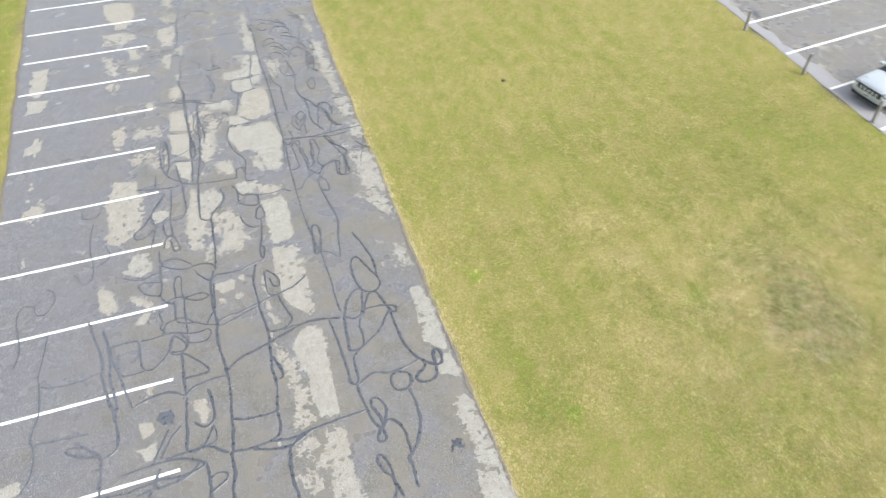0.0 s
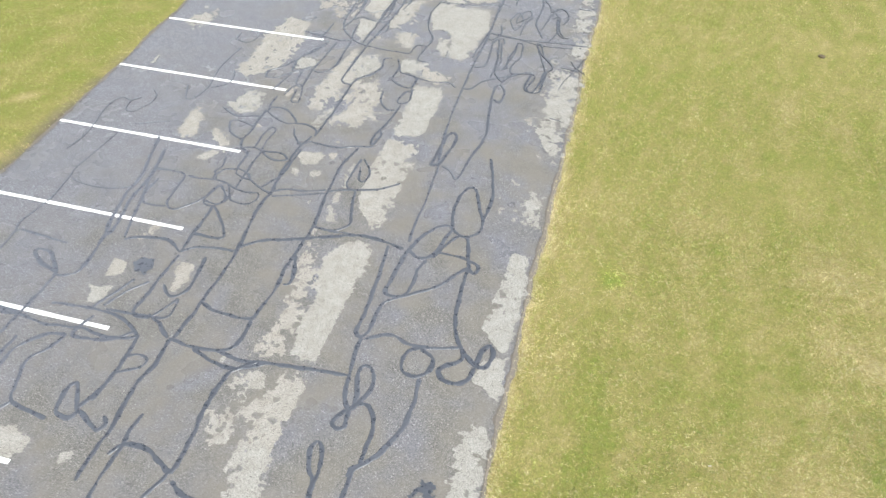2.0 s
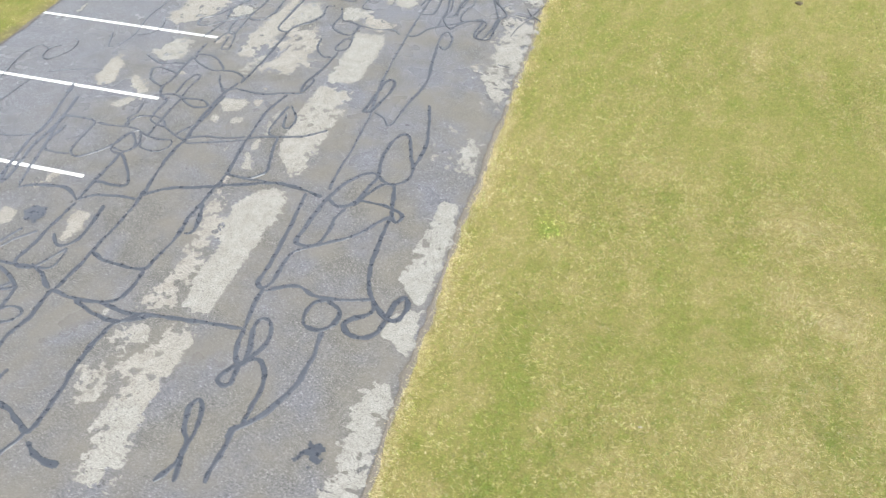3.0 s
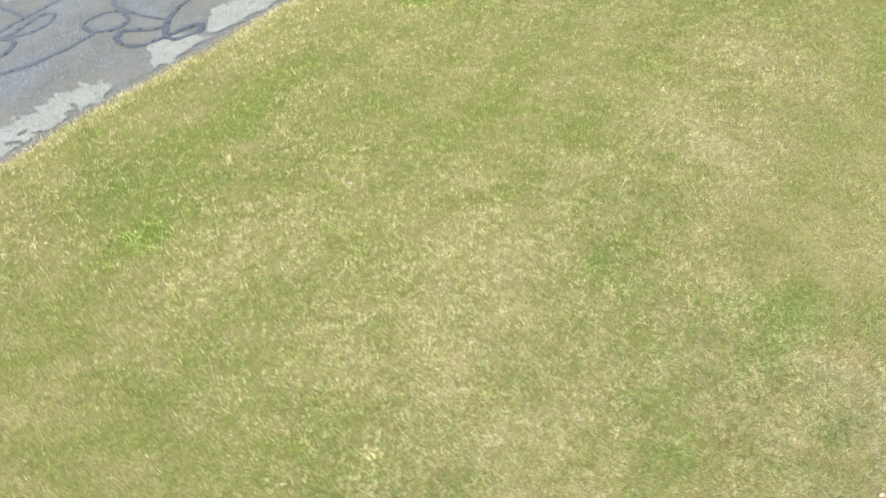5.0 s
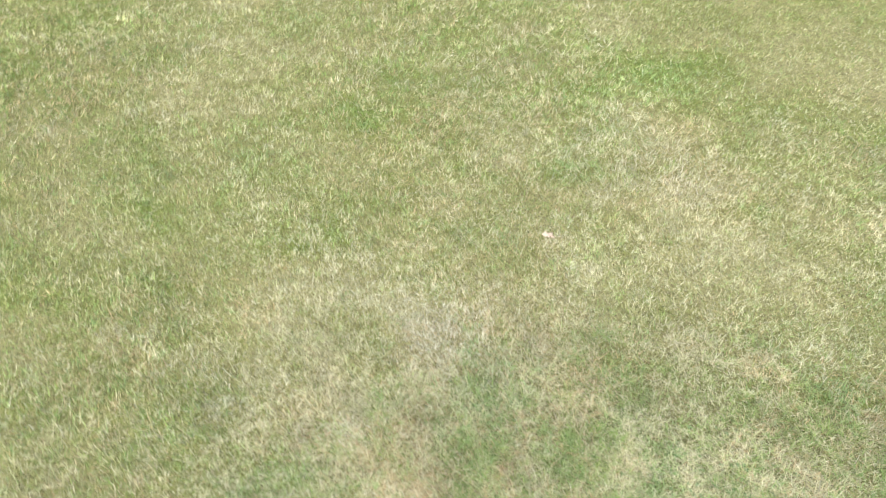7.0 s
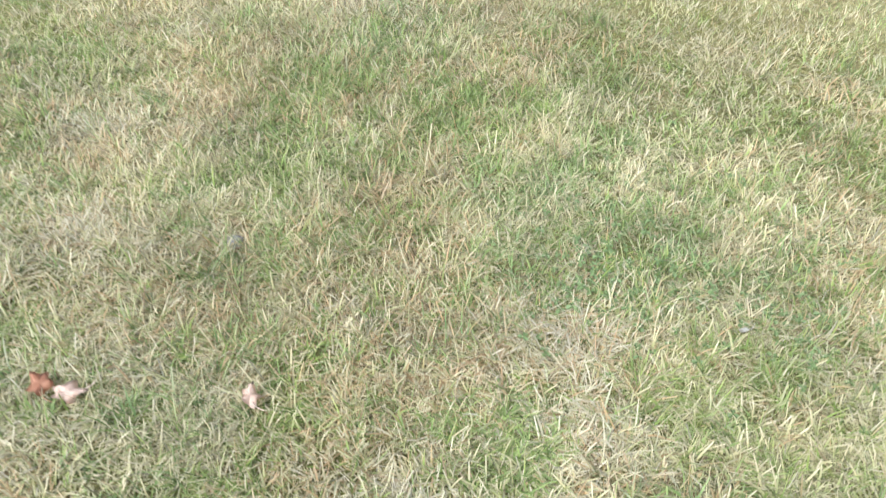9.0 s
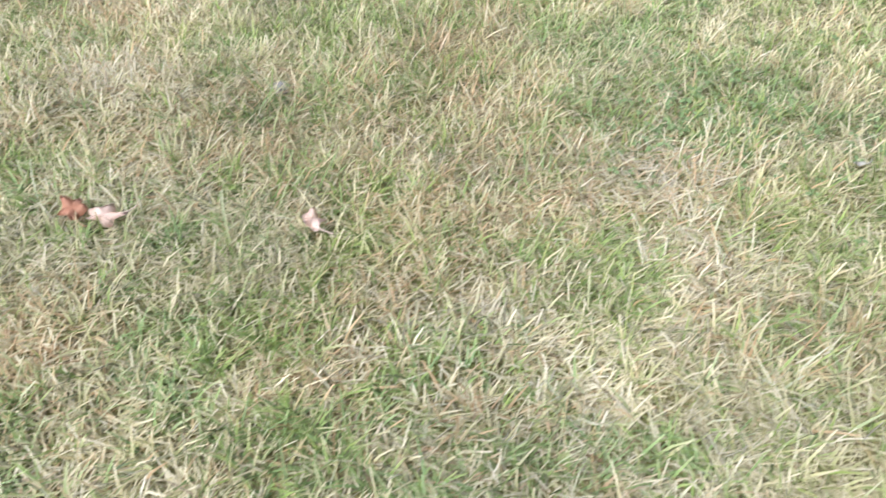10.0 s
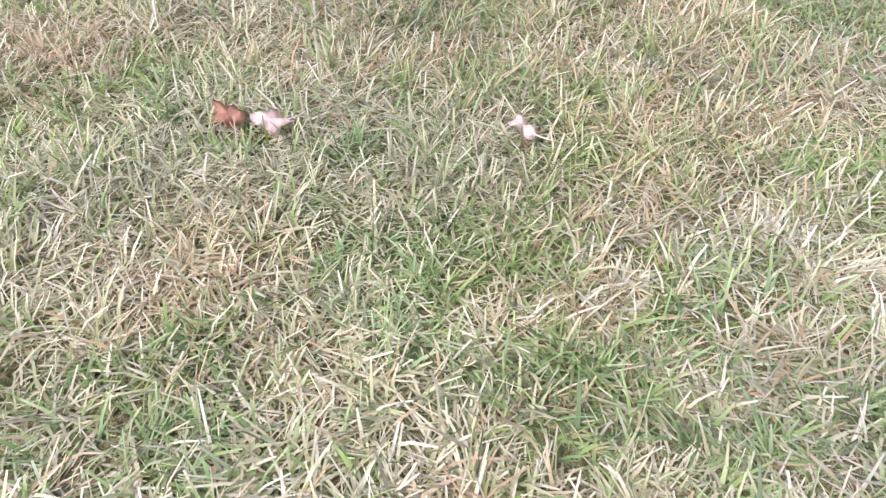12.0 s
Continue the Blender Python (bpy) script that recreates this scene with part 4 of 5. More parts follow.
seal(0.040, (4.54, 17.73), (4.00, 17.68), (3.33, 17.62), (3.19, 16.86), (3.44, 16.54), (4.10, 16.64))
seal(0.040, (3.44, 16.54), (3.23, 15.27), (3.08, 14.99))
seal(0.040, (2.77, 14.19), (3.54, 14.20), (3.98, 14.25), (4.51, 14.49))
seal(0.040, (2.77, 14.19), (2.63, 13.44), (2.79, 12.50), (3.07, 11.96), (3.04, 11.44), (2.75, 11.37), (2.66, 10.88))
seal(0.035, (3.04, 11.44), (2.98, 10.66), (3.25, 10.57))
seal(0.040, (1.25, 14.31), (1.28, 13.71), (1.23, 12.24), (1.17, 11.16))
seal(0.060, (1.78, 16.45), (1.66, 14.99), (1.60, 13.22), (1.44, 11.82), (1.34, 11.11))
seal(0.040, (1.65, 13.89), (1.84, 13.99), (1.73, 13.36))
seal(0.035, (1.26, 13.72), (1.40, 13.60), (1.37, 12.74), (1.26, 12.60), (1.21, 12.98), (1.26, 13.72))
seal(0.040, (0.56, 14.56), (0.98, 14.49), (1.50, 14.31))
seal(0.040, (0.54, 13.03), (0.83, 12.93), (1.20, 13.17))
seal(0.045, (0.44, 12.34), (0.66, 12.59), (1.15, 12.42), (1.55, 12.39), (1.61, 11.94), (1.43, 11.75))
seal(0.040, (0.44, 12.34), (0.34, 11.80), (0.74, 11.32), (1.14, 11.04), (1.91, 10.91), (2.66, 10.88))
seal(0.045, (0.23, 14.08), (0.15, 13.35), (0.20, 12.26), (0.34, 11.80))
seal(0.040, (0.32, 14.05), (0.45, 13.55), (0.44, 12.34))
seal(0.045, (-0.06, 12.00), (-0.10, 11.34), (-0.23, 11.06))
seal(0.040, (0.68, 12.27), (0.71, 11.57), (0.81, 11.19))
seal(0.045, (0.81, 11.19), (0.82, 10.54), (0.85, 9.68))
seal(0.045, (1.34, 11.11), (1.30, 10.20), (1.29, 9.52))
seal(0.045, (-0.75, 11.31), (0.38, 11.08), (0.80, 11.16))
seal(0.040, (2.26, 10.52), (2.06, 10.42), (2.12, 9.92), (1.95, 9.51), (1.76, 9.36))
seal(0.045, (2.45, 10.52), (2.60, 10.08), (2.61, 9.44), (3.15, 9.18), (3.19, 9.71), (2.76, 9.85), (2.60, 10.08))
seal(0.045, (3.19, 9.71), (3.70, 9.62), (4.11, 9.71), (4.37, 9.52))
seal(0.040, (-0.01, 10.82), (0.17, 10.92), (0.12, 10.61), (-0.14, 10.08))
seal(0.035, (-1.08, 12.08), (-0.77, 12.25), (-0.74, 12.10), (-1.03, 11.93), (-1.08, 12.08))
seal(0.035, (1.83, 14.92), (2.01, 15.28), (2.29, 15.27), (2.30, 14.88), (1.99, 14.75), (1.83, 14.92))
seal(0.035, (2.31, 14.97), (2.56, 14.79), (2.67, 15.26), (2.86, 14.98))
seal(0.030, (2.35, 14.33), (2.55, 14.67))
seal(0.035, (4.60, 14.59), (4.64, 13.94), (4.65, 12.93), (4.45, 11.13))
seal(0.030, (4.88, 24.66), (4.73, 21.56), (4.65, 18.81), (4.70, 16.33), (4.70, 14.55))
seal(0.045, (0.41, 10.91), (0.37, 10.06), (0.32, 9.38), (0.68, 9.34), (0.85, 9.83), (0.82, 10.54))
seal(0.050, (1.28, 10.37), (1.26, 9.59), (1.28, 9.05), (1.56, 8.94), (1.70, 9.29), (2.01, 9.64), (2.14, 10.07))
seal(0.055, (1.49, 6.50), (1.57, 7.46), (1.59, 8.29), (1.60, 8.93))
seal(0.045, (3.26, 9.68), (3.22, 9.23), (3.29, 8.95), (3.31, 8.57), (3.14, 8.40), (3.02, 8.55), (3.12, 8.94), (3.31, 9.13))
seal(0.045, (2.53, 8.85), (2.61, 8.38), (2.86, 8.08), (3.09, 8.07))
seal(0.045, (3.16, 8.33), (3.06, 7.50), (2.91, 6.86), (2.97, 6.55), (3.07, 6.95), (3.01, 7.13))
seal(0.050, (3.03, 6.48), (2.57, 6.38), (2.22, 6.24), (1.53, 6.28))
seal(0.050, (0.17, 10.76), (-0.08, 10.30), (-0.29, 9.82), (-0.22, 9.21), (0.00, 9.28), (0.23, 9.50))
seal(0.050, (-0.29, 9.82), (-0.54, 9.32), (-0.84, 9.00), (-0.78, 8.72), (-0.50, 8.74), (-0.19, 9.06), (0.28, 9.39))
seal(0.045, (0.05, 9.21), (0.10, 8.67), (0.32, 8.50), (0.32, 9.03), (0.28, 9.39))
seal(0.045, (-0.19, 9.06), (-0.29, 8.52), (-0.35, 8.13))
seal(0.045, (0.04, 8.00), (0.10, 8.38), (0.29, 8.57), (0.47, 8.12), (0.51, 7.78), (0.34, 7.79), (0.25, 8.33))
seal(0.045, (-0.10, 7.91), (-0.13, 7.52), (-0.04, 7.23))
seal(0.050, (-0.10, 7.38), (0.26, 7.44), (0.59, 7.22), (0.83, 6.92), (0.56, 6.84), (0.16, 7.05), (-0.11, 7.25))
seal(0.050, (0.82, 6.88), (1.08, 6.92), (1.41, 6.78), (1.52, 6.49))
seal(0.050, (-0.11, 7.25), (-0.14, 6.75), (-0.11, 6.37), (-0.16, 5.90), (-0.05, 5.63))
seal(0.045, (0.89, 6.69), (1.03, 6.39), (1.30, 6.13), (1.51, 6.31))
seal(0.045, (-1.26, 7.09), (-0.78, 6.82), (-0.39, 6.89), (-0.13, 6.95))
seal(0.045, (-0.12, 6.50), (-0.53, 6.64), (-0.75, 6.59), (-0.75, 6.42), (-0.55, 6.12), (-0.15, 5.92))
seal(0.045, (0.25, 5.76), (0.24, 6.25), (0.32, 6.57), (0.46, 6.50), (0.44, 6.06), (0.46, 5.69))
seal(0.050, (-0.05, 5.63), (0.25, 5.72), (0.57, 5.65), (0.98, 5.68), (1.21, 5.49), (0.95, 5.40), (0.64, 5.51), (0.48, 5.69))
seal(0.045, (0.48, 5.62), (0.47, 5.11), (0.48, 4.54), (0.49, 4.22))
seal(0.045, (1.38, 5.97), (1.35, 5.50), (1.32, 4.93), (1.16, 4.65), (1.04, 4.40))
seal(0.045, (-0.05, 5.63), (0.19, 5.48), (0.20, 5.08), (0.22, 4.90), (0.50, 4.81), (0.72, 4.58), (1.04, 4.38), (1.40, 4.23))
seal(0.040, (0.22, 4.90), (0.26, 4.73), (0.49, 4.61), (0.72, 4.58))
seal(0.040, (0.22, 4.86), (-0.04, 4.79), (-0.13, 4.65), (-0.17, 4.41), (0.16, 4.37), (0.46, 4.23), (0.77, 4.17), (1.05, 4.20), (1.11, 4.01), (0.96, 3.80), (0.58, 3.83), (0.48, 4.01))
seal(0.045, (-0.26, 5.25), (-0.15, 4.87), (-0.24, 4.68), (-0.11, 4.43), (-0.38, 4.35), (-0.76, 4.36))
seal(0.040, (0.24, 4.35), (0.04, 4.16), (-0.02, 3.81), (0.04, 3.60), (0.26, 3.57), (0.46, 3.77), (0.42, 4.07), (0.24, 4.35))
seal(0.040, (1.40, 4.19), (1.89, 4.35), (2.50, 4.59))
seal(0.045, (2.98, 5.98), (3.24, 5.58), (3.24, 5.21), (3.10, 5.24), (2.99, 5.67))
seal(0.050, (2.91, 5.95), (2.87, 5.34), (2.90, 4.96), (3.15, 4.84))
seal(0.050, (2.62, 3.53), (2.90, 3.49), (3.14, 3.52), (3.38, 3.76), (3.32, 4.08), (3.20, 4.52), (3.15, 4.84))
bare(.06, (1.92, 5.19), (2.15, 5.35), (2.16, 5.17), (2.01, 5.04))
bare(.06, (2.12, 5.97), (2.27, 6.00), (2.28, 5.80), (2.15, 5.78))
bare(.06, (1.46, 5.23), (1.64, 5.24), (1.65, 5.05), (1.48, 5.03))
bare(.08, (2.80, 5.73), (2.87, 5.46), (2.91, 4.84), (2.74, 5.15))
bare(.06, (2.77, 4.21), (2.95, 4.03), (3.10, 3.75), (2.85, 3.72))
bare(.05, (2.60, 3.49), (2.80, 3.43), (2.74, 3.28), (2.61, 3.32))
bare(.08, (1.60, 7.45), (1.93, 7.56), (2.09, 7.42), (1.96, 7.06), (1.66, 7.03))
bare(.06, (1.19, 7.19), (1.57, 7.88), (1.50, 7.08), (1.34, 7.01))
bare(.05, (-0.20, 9.80), (0.22, 9.90), (0.24, 9.59), (-0.09, 9.22), (-0.17, 9.34))
bare(.06, (0.05, 8.26), (0.22, 8.35), (0.17, 7.95), (0.07, 7.98))
bare(.05, (0.36, 8.15), (0.47, 8.06), (0.47, 7.73), (0.37, 7.83))
crumbs(road, -1.34, 0.24, 14.02, 26.49, 9, 0.22, 0.07, 21)
crumbs(road, 0.50, 3.76, 10.00, 17.68, 12, 0.12, 0.09, 22)
crumbs(road, 0.42, 3.85, 17.85, 27.19, 18, 0.18, 0.09, 23)
crumbs(road, 6.76, 7.50, 16.57, 26.94, 4, 0.30, 0.07, 24)
crumbs(road, -4.61, -3.70, 8.18, 16.09, 6, 0.16, 0.06, 25)
crumbs(road, -0.56, 3.26, 3.04, 8.92, 7, 0.13, 0.07, 26)
crumbs(road, 2.23, 3.67, -2.07, 2.94, 8, 0.10, 0.08, 27)
crumbs(road, 6.32, 7.18, 3.88, 12.69, 8, 0.10, 0.08, 28)
crumbs(lot, 27.7, 33.6, 8.2, 17.4, 34, 0.17, 0.10, 29)
seal(0.04, (4.59, 10.66), (4.89, 10.78), (4.91, 11.49), (4.88, 12.15), (5.11, 12.41), (5.22, 12.11))
seal(0.04, (5.06, 11.76), (5.19, 11.18), (5.21, 10.62), (5.38, 10.27), (5.50, 10.13))
seal(0.04, (5.21, 10.62), (5.49, 10.83), (5.46, 11.37), (5.56, 11.87), (5.56, 12.27))
seal(0.04, (5.56, 12.27), (5.74, 12.22), (5.79, 11.55), (5.66, 11.16), (5.62, 10.84), (5.69, 10.60), (5.87, 10.64))
seal(0.04, (5.87, 10.64), (6.28, 10.70), (6.34, 10.49), (6.22, 9.97), (6.35, 9.81), (6.56, 9.88), (6.60, 10.36), (6.64, 10.92), (6.76, 11.15), (6.63, 11.46), (6.38, 11.77), (6.24, 12.09), (6.13, 12.35), (6.26, 12.36), (6.42, 11.77))
seal(0.04, (5.50, 10.07), (5.64, 10.35), (5.87, 10.64))
seal(0.045, (4.71, 12.65), (5.29, 12.53), (5.88, 12.50), (6.45, 12.55), (6.93, 12.59), (7.32, 12.58), (7.60, 12.60))
seal(0.04, (4.65, 12.83), (4.66, 12.48), (4.79, 12.25), (5.00, 12.68), (4.92, 13.21))
seal(0.04, (5.57, 12.72), (5.59, 13.26), (5.63, 13.63), (5.77, 13.90))
seal(0.04, (6.51, 14.07), (6.59, 13.41), (6.73, 12.99), (6.99, 12.90))
seal(0.04, (4.87, 17.72), (4.97, 16.82), (5.17, 16.40), (5.12, 15.34), (5.13, 14.54))
seal(0.035, (5.73, 18.50), (5.88, 17.57), (5.86, 16.89), (5.75, 16.23), (5.80, 15.60), (5.96, 15.20), (6.18, 14.82), (6.30, 14.44), (6.56, 14.77))
seal(0.035, (5.34, 13.42), (5.32, 13.79), (5.44, 14.18), (5.63, 14.31), (5.71, 14.01), (5.52, 13.70), (5.34, 13.42))
seal(0.035, (6.30, 16.49), (6.56, 16.73), (6.61, 16.30), (6.47, 15.86), (6.30, 15.97), (6.30, 16.49))
seal(0.035, (6.65, 17.63), (6.88, 17.20), (6.94, 17.43))
seal(0.035, (6.74, 19.07), (6.93, 18.60), (6.87, 17.88), (6.69, 18.10), (6.74, 19.07))
seal(0.035, (6.30, 14.52), (6.50, 14.73), (6.76, 14.55), (6.85, 14.10), (6.72, 13.71))
seal(0.035, (6.37, 13.99), (6.57, 14.15), (6.67, 13.34), (6.83, 13.00))
seal(0.02, (7.22, 11.67), (7.37, 11.36), (7.68, 11.06))
seal(0.02, (7.05, 10.10), (7.14, 10.55), (7.26, 10.87), (7.41, 11.29), (7.54, 11.69), (7.64, 11.96))
seal(0.02, (7.11, 14.89), (7.32, 14.83), (7.62, 15.02))
seal(0.02, (7.14, 16.90), (7.49, 16.80))
seal(0.04, (0.33, 13.96), (0.28, 13.39), (0.28, 12.99), (0.40, 13.21), (0.38, 13.89))
seal(0.04, (1.10, 18.37), (1.24, 17.20), (1.21, 16.30), (1.20, 15.44), (1.29, 14.43), (1.35, 13.48), (1.33, 13.18))
seal(0.035, (1.66, 15.90), (1.74, 14.87), (1.82, 14.08), (1.69, 13.77), (1.47, 14.45), (1.52, 15.18), (1.51, 15.76))
seal(0.035, (0.70, 16.70), (1.13, 16.51), (1.58, 16.46), (2.06, 16.15), (2.72, 16.07))
seal(0.035, (2.30, 18.46), (2.50, 17.76), (2.54, 17.16), (2.27, 16.51))
tangle(4.60, 7.15, 17.2, 25.0, 22, 0.028, 6)
tangle(0.63, 4.25, 18.80, 25.28, 4, 0.026, 7)
tangle(-4.10, -0.62, 6.16, 13.99, 5, 0.024, 8)


# ---- grass ----
rng = np.random.default_rng(7)


class Turf:
    """Collects blades of grass, sowing by sowing, into one mesh."""

    def __init__(self):
        self.verts, self.tris, self.count = [], [], 0
        self.shades = {"tone": [], "bleach": [], "lightness": [], "rust": [], "cool": []}

    def sow(self, cx, cy, length, width, tuft, spread, lean=0.55, levels=1, blunt=False, mixing=0.85, bright=0.0, uneven=0.28, vary=0.42, shaded_thatch=False, flow=5.0, fan=0.3, curl=0.5, tip=0.0, top=1.3):
        """Grow a tuft of blades at each place. All but the counts may differ from place to place."""
        m = len(cx)
        length, width, spread, bright, mixing, uneven, vary, lean = (np.broadcast_to(np.asarray(a, float), (m,)) for a in (length, width, spread, bright, mixing, uneven, vary, lean))
        # what the blades of one tuft have in common
        w, d = worn(cx, cy), dryness(cx, cy)
        split = np.where(rng.random(m) < np.clip(0.435 - (1.12 + 1.3 * w) * (d - 0.54), 0.05, 0.95), rng.normal(0.20, 0.13, m), rng.normal(0.74, 0.14, m))
        own = np.where(rng.random(m) < mixing, split, d + rng.normal(0, 0.13, m))
        dim = 0.6 * spots(cx, cy, DIM)
        own = own + np.clip(dim, 0, 0.7) * (0.46 - own)
        tuft_lightness = rng.normal(0, 1, m) * uneven - 0.28 * dim + w * (0.22 * field(cx, cy, 30.0, 71) + 0.12 * field(cx, cy, 11.0, 72))
        wx, wy = cx + 0.15 * field(cx, cy, 5.0, 63), cy + 0.15 * field(cx, cy, 5.0, 64)
        pale = 0.42 * w + 0.30 * field(wx, wy, 4.1, 51) + 0.15 * field(wx, wy, 11.0, 66) + spots(cx, cy, PALE) + 0.55 * np.exp(-(((cx - road_right(cy)) / 0.22) ** 2))
        brown = 0.03 + w * np.clip(0.13 + 0.40 * field(wx, wy, 3.3, 67) + 0.2 * field(wx, wy, 9.0, 68), 0, 0.6) + spots(cx, cy, BROWN)
        cool = (0.15 + 0.35 * w) * np.clip(0.08 + 0.55 * field(wx, wy, 4.7, 69) + 0.3 * field(wx, wy, 13.0, 70) + rng.normal(0, 0.25, m) + spots(cx, cy, COOL), 0, 0.8)
        # tufts lie in flows that turn over a hand's width, with strays
        face = 2.4 * math.pi * (field(cx, cy, flow, 52) + 0.5 * field(cx, cy, 2.4 * flow, 53)) + rng.normal(0, 0.9, m)
        face = np.where(rng.random(m) < 0.35, rng.uniform(0, 2 * math.pi, m), face)
        i = np.repeat(np.arange(m), tuft)
        n = len(i)
        ox, oy = rng.normal(0, 1, n) * spread[i], rng.normal(0, 1, n) * spread[i]
        x, y = cx[i] + ox, cy[i] + oy
        d, w = d[i], w[i]
        tone = np.clip(own[i] + rng.normal(0, 0.12, n), 0.0, 1.0)
        bleach = np.clip(np.maximum(rng.normal(-0.25, 0.30, n) + pale[i], 0.30 * w), 0, 0.92) * np.where(tone > 0.38, 1.0, 0.3 - 0.05 * w)
        # Random blade tone, plus clump-scale darkening painted in for shaded gaps.
        lightness = np.clip(np.exp(bright[i] + tuft_lightness[i] + rng.normal(0, 1, n) * vary[i]), 0.2, top) * (1.0 + 0.6 * spots(x, y, LUSH))
        lightness = lightness * (1.0 + 0.16 * np.exp(-(((x - road_right(y)) / 0.6) ** 2))) * (1.0 + 0.13 * field(x, y, 9.0, 60) + 0.10 * field(x, y, 3.7, 65))
        rust = np.where(rng.random(n) < brown[i], rng.uniform(0.3, 0.9, n), 0.0) * (tone > 0.38)
        cool = cool[i] * (tone < 0.5) * (rust == 0)
        comb = face[i] + rng.normal(0, 0.7, n)
        comb = np.where(rng.random(n) < fan, np.arctan2(oy, ox), comb)
        lay = np.clip(lean[i] + 0.15 * field(x, y, 5.0, 54) + rng.normal(0, 0.34, n) + 0.15 * (tone > 0.6), 0.05, 1.48)
        tall = length[i] * rng.uniform(0.5, 1.25, n) * (1.0 + 0.22 * field(x, y, 3.0, 55) + 0.25 * w * field(x, y, 26.0, 73))
        bend = rng.uniform(0.0, curl, n)
        # Flat thatch layer; its colour is darkened as shade beneath the upper blades.
        if shaded_thatch:
            lay, tone = rng.uniform(1.15, 1.5, n), np.clip(tone + 0.25, 0.5, 1.0)
            lightness, rust, bleach, cool = 0.48 * lightness, np.clip(rust + rng.uniform(-0.2, 0.4, n), 0, 0.8), 0.6 * bleach, 0.0 * cool
        ux, uy = np.cos(comb), np.sin(comb)
        spin = comb + math.pi / 2 + rng.normal(0, 0.6, n)
        sx, sy = np.cos(spin), np.sin(spin)
        half = width[i] / 2 * rng.uniform(0.4, 1.4, n)
        z0 = LAWN_Z + rng.uniform(-0.004, 0.002, n)
        rows = []
        for k in range(levels + 1):
            s = k / levels
            ang = np.minimum(lay + bend * s, 1.5)
            out, up = tall * s * np.sin(ang), tall * s * np.cos(ang)
            px, py, pz = x + ux * out, y + uy * out, z0 + up + 0.003 * s
            if k == levels and not blunt:
                rows.append(np.stack([px, py, pz], 1))
            else:
                e = half * (1.0 - (0.62 if blunt else 0.35) * s)
                rows.append(np.stack([px - sx * e, py - sy * e, pz], 1))
                rows.append(np.stack([px + sx * e, py + sy * e, pz], 1))
        m = len(rows)
        self.verts.append(np.stack(rows, 1).reshape(-1, 3))
        tri = []
        for k in range(levels if blunt else levels - 1):
            tri += [(2 * k, 2 * k + 1, 2 * k + 3), (2 * k, 2 * k + 3, 2 * k + 2)]
        if not blunt:
            tri.append((m - 3, m - 2, m - 1))
        self.tris.append((self.count + np.arange(n)[:, None, None] * m + np.array(tri)[None]).reshape(-1, 3))
        # blades stay green at the foot and dry out from the tip
        along = np.repeat(np.linspace(0, 1, levels + 1), 2)[:m] - 0.6
        for key, value, grow in (("tone", tone, tip), ("bleach", bleach, 0.6 * tip), ("lightness", lightness, 0.0), ("rust", rust, 0.0), ("cool", cool, 0.0)):
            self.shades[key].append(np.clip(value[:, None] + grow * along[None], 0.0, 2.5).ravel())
        self.count += n * m

    def build(self):
        v, t = np.concatenate(self.verts).astype(np.float32), np.concatenate(self.tris).astype(np.int32)
        me = bpy.data.meshes.new("grass")
        me.vertices.add(len(v)), me.loops.add(t.size), me.polygons.add(len(t))
        me.vertices.foreach_set("co", v.ravel())
        me.loops.foreach_set("vertex_index", t.ravel())
        me.polygons.foreach_set("loop_start", np.arange(0, t.size, 3, dtype=np.int32))
        for key, value in self.shades.items():
            me.attributes.new(key, "FLOAT", "POINT").data.foreach_set("value", np.concatenate(value).astype(np.float32))
        me.update(calc_edges=True)
        me.materials.append(MAT_GRASS)
        return tagged(new("grass", me), "short mown grass, half green and half dry straw", "grass", kind="stuff")


def scatter(x0, x1, y0, y1, per_m2, keep=None):
    """Even random places on the lawn inside a box."""
    m = int((x1 - x0) * (y1 - y0) * per_m2)
    x, y = rng.uniform(x0, x1, m), rng.uniform(y0, y1, m)
    ok = on_lawn(x, y)
    if keep is not None:
        ok &= keep(x, y)
    return x[ok], y[ok]


HEART = (17.75, -1.10)  # the lawn's closest, finest turf


def out_from_heart(x, y):
    return np.hypot(x - HEART[0], (y - HEART[1]) / 1.25)


def thinning(r0, r1, tuft, share=1.0):
    """Places on the lawn between two distances from the heart, that thin out smoothly with the distance. Returns them with their distance."""
    r = np.linspace(r0, r1, 400)
    blades = 88000 * np.minimum(1.0, (0.80 / np.maximum(r, 1e-3)) ** 1.35) * np.clip((13.0 - r) / 4.0, 0, 1)
    mass = np.concatenate(([0.0], np.cumsum((r[1:] - r[:-1]) * (blades * r)[1:] * 2 * math.pi * 1.25)))
    m = int(share * mass[-1] / tuft)
    d = np.interp(rng.uniform(0, mass[-1], m), mass, r)
    a = rng.uniform(0, 2 * math.pi, m)
    x, y = HEART[0] + d * np.cos(a), HEART[1] + 1.25 * d * np.sin(a)
    ok = on_lawn(x, y) & (x < 19.3 + 0.5 * d + rng.uniform(0, 3.0, m)) & (y > -6.0 - rng.uniform(0, 4.0, m))
    return x[ok], y[ok], d[ok]


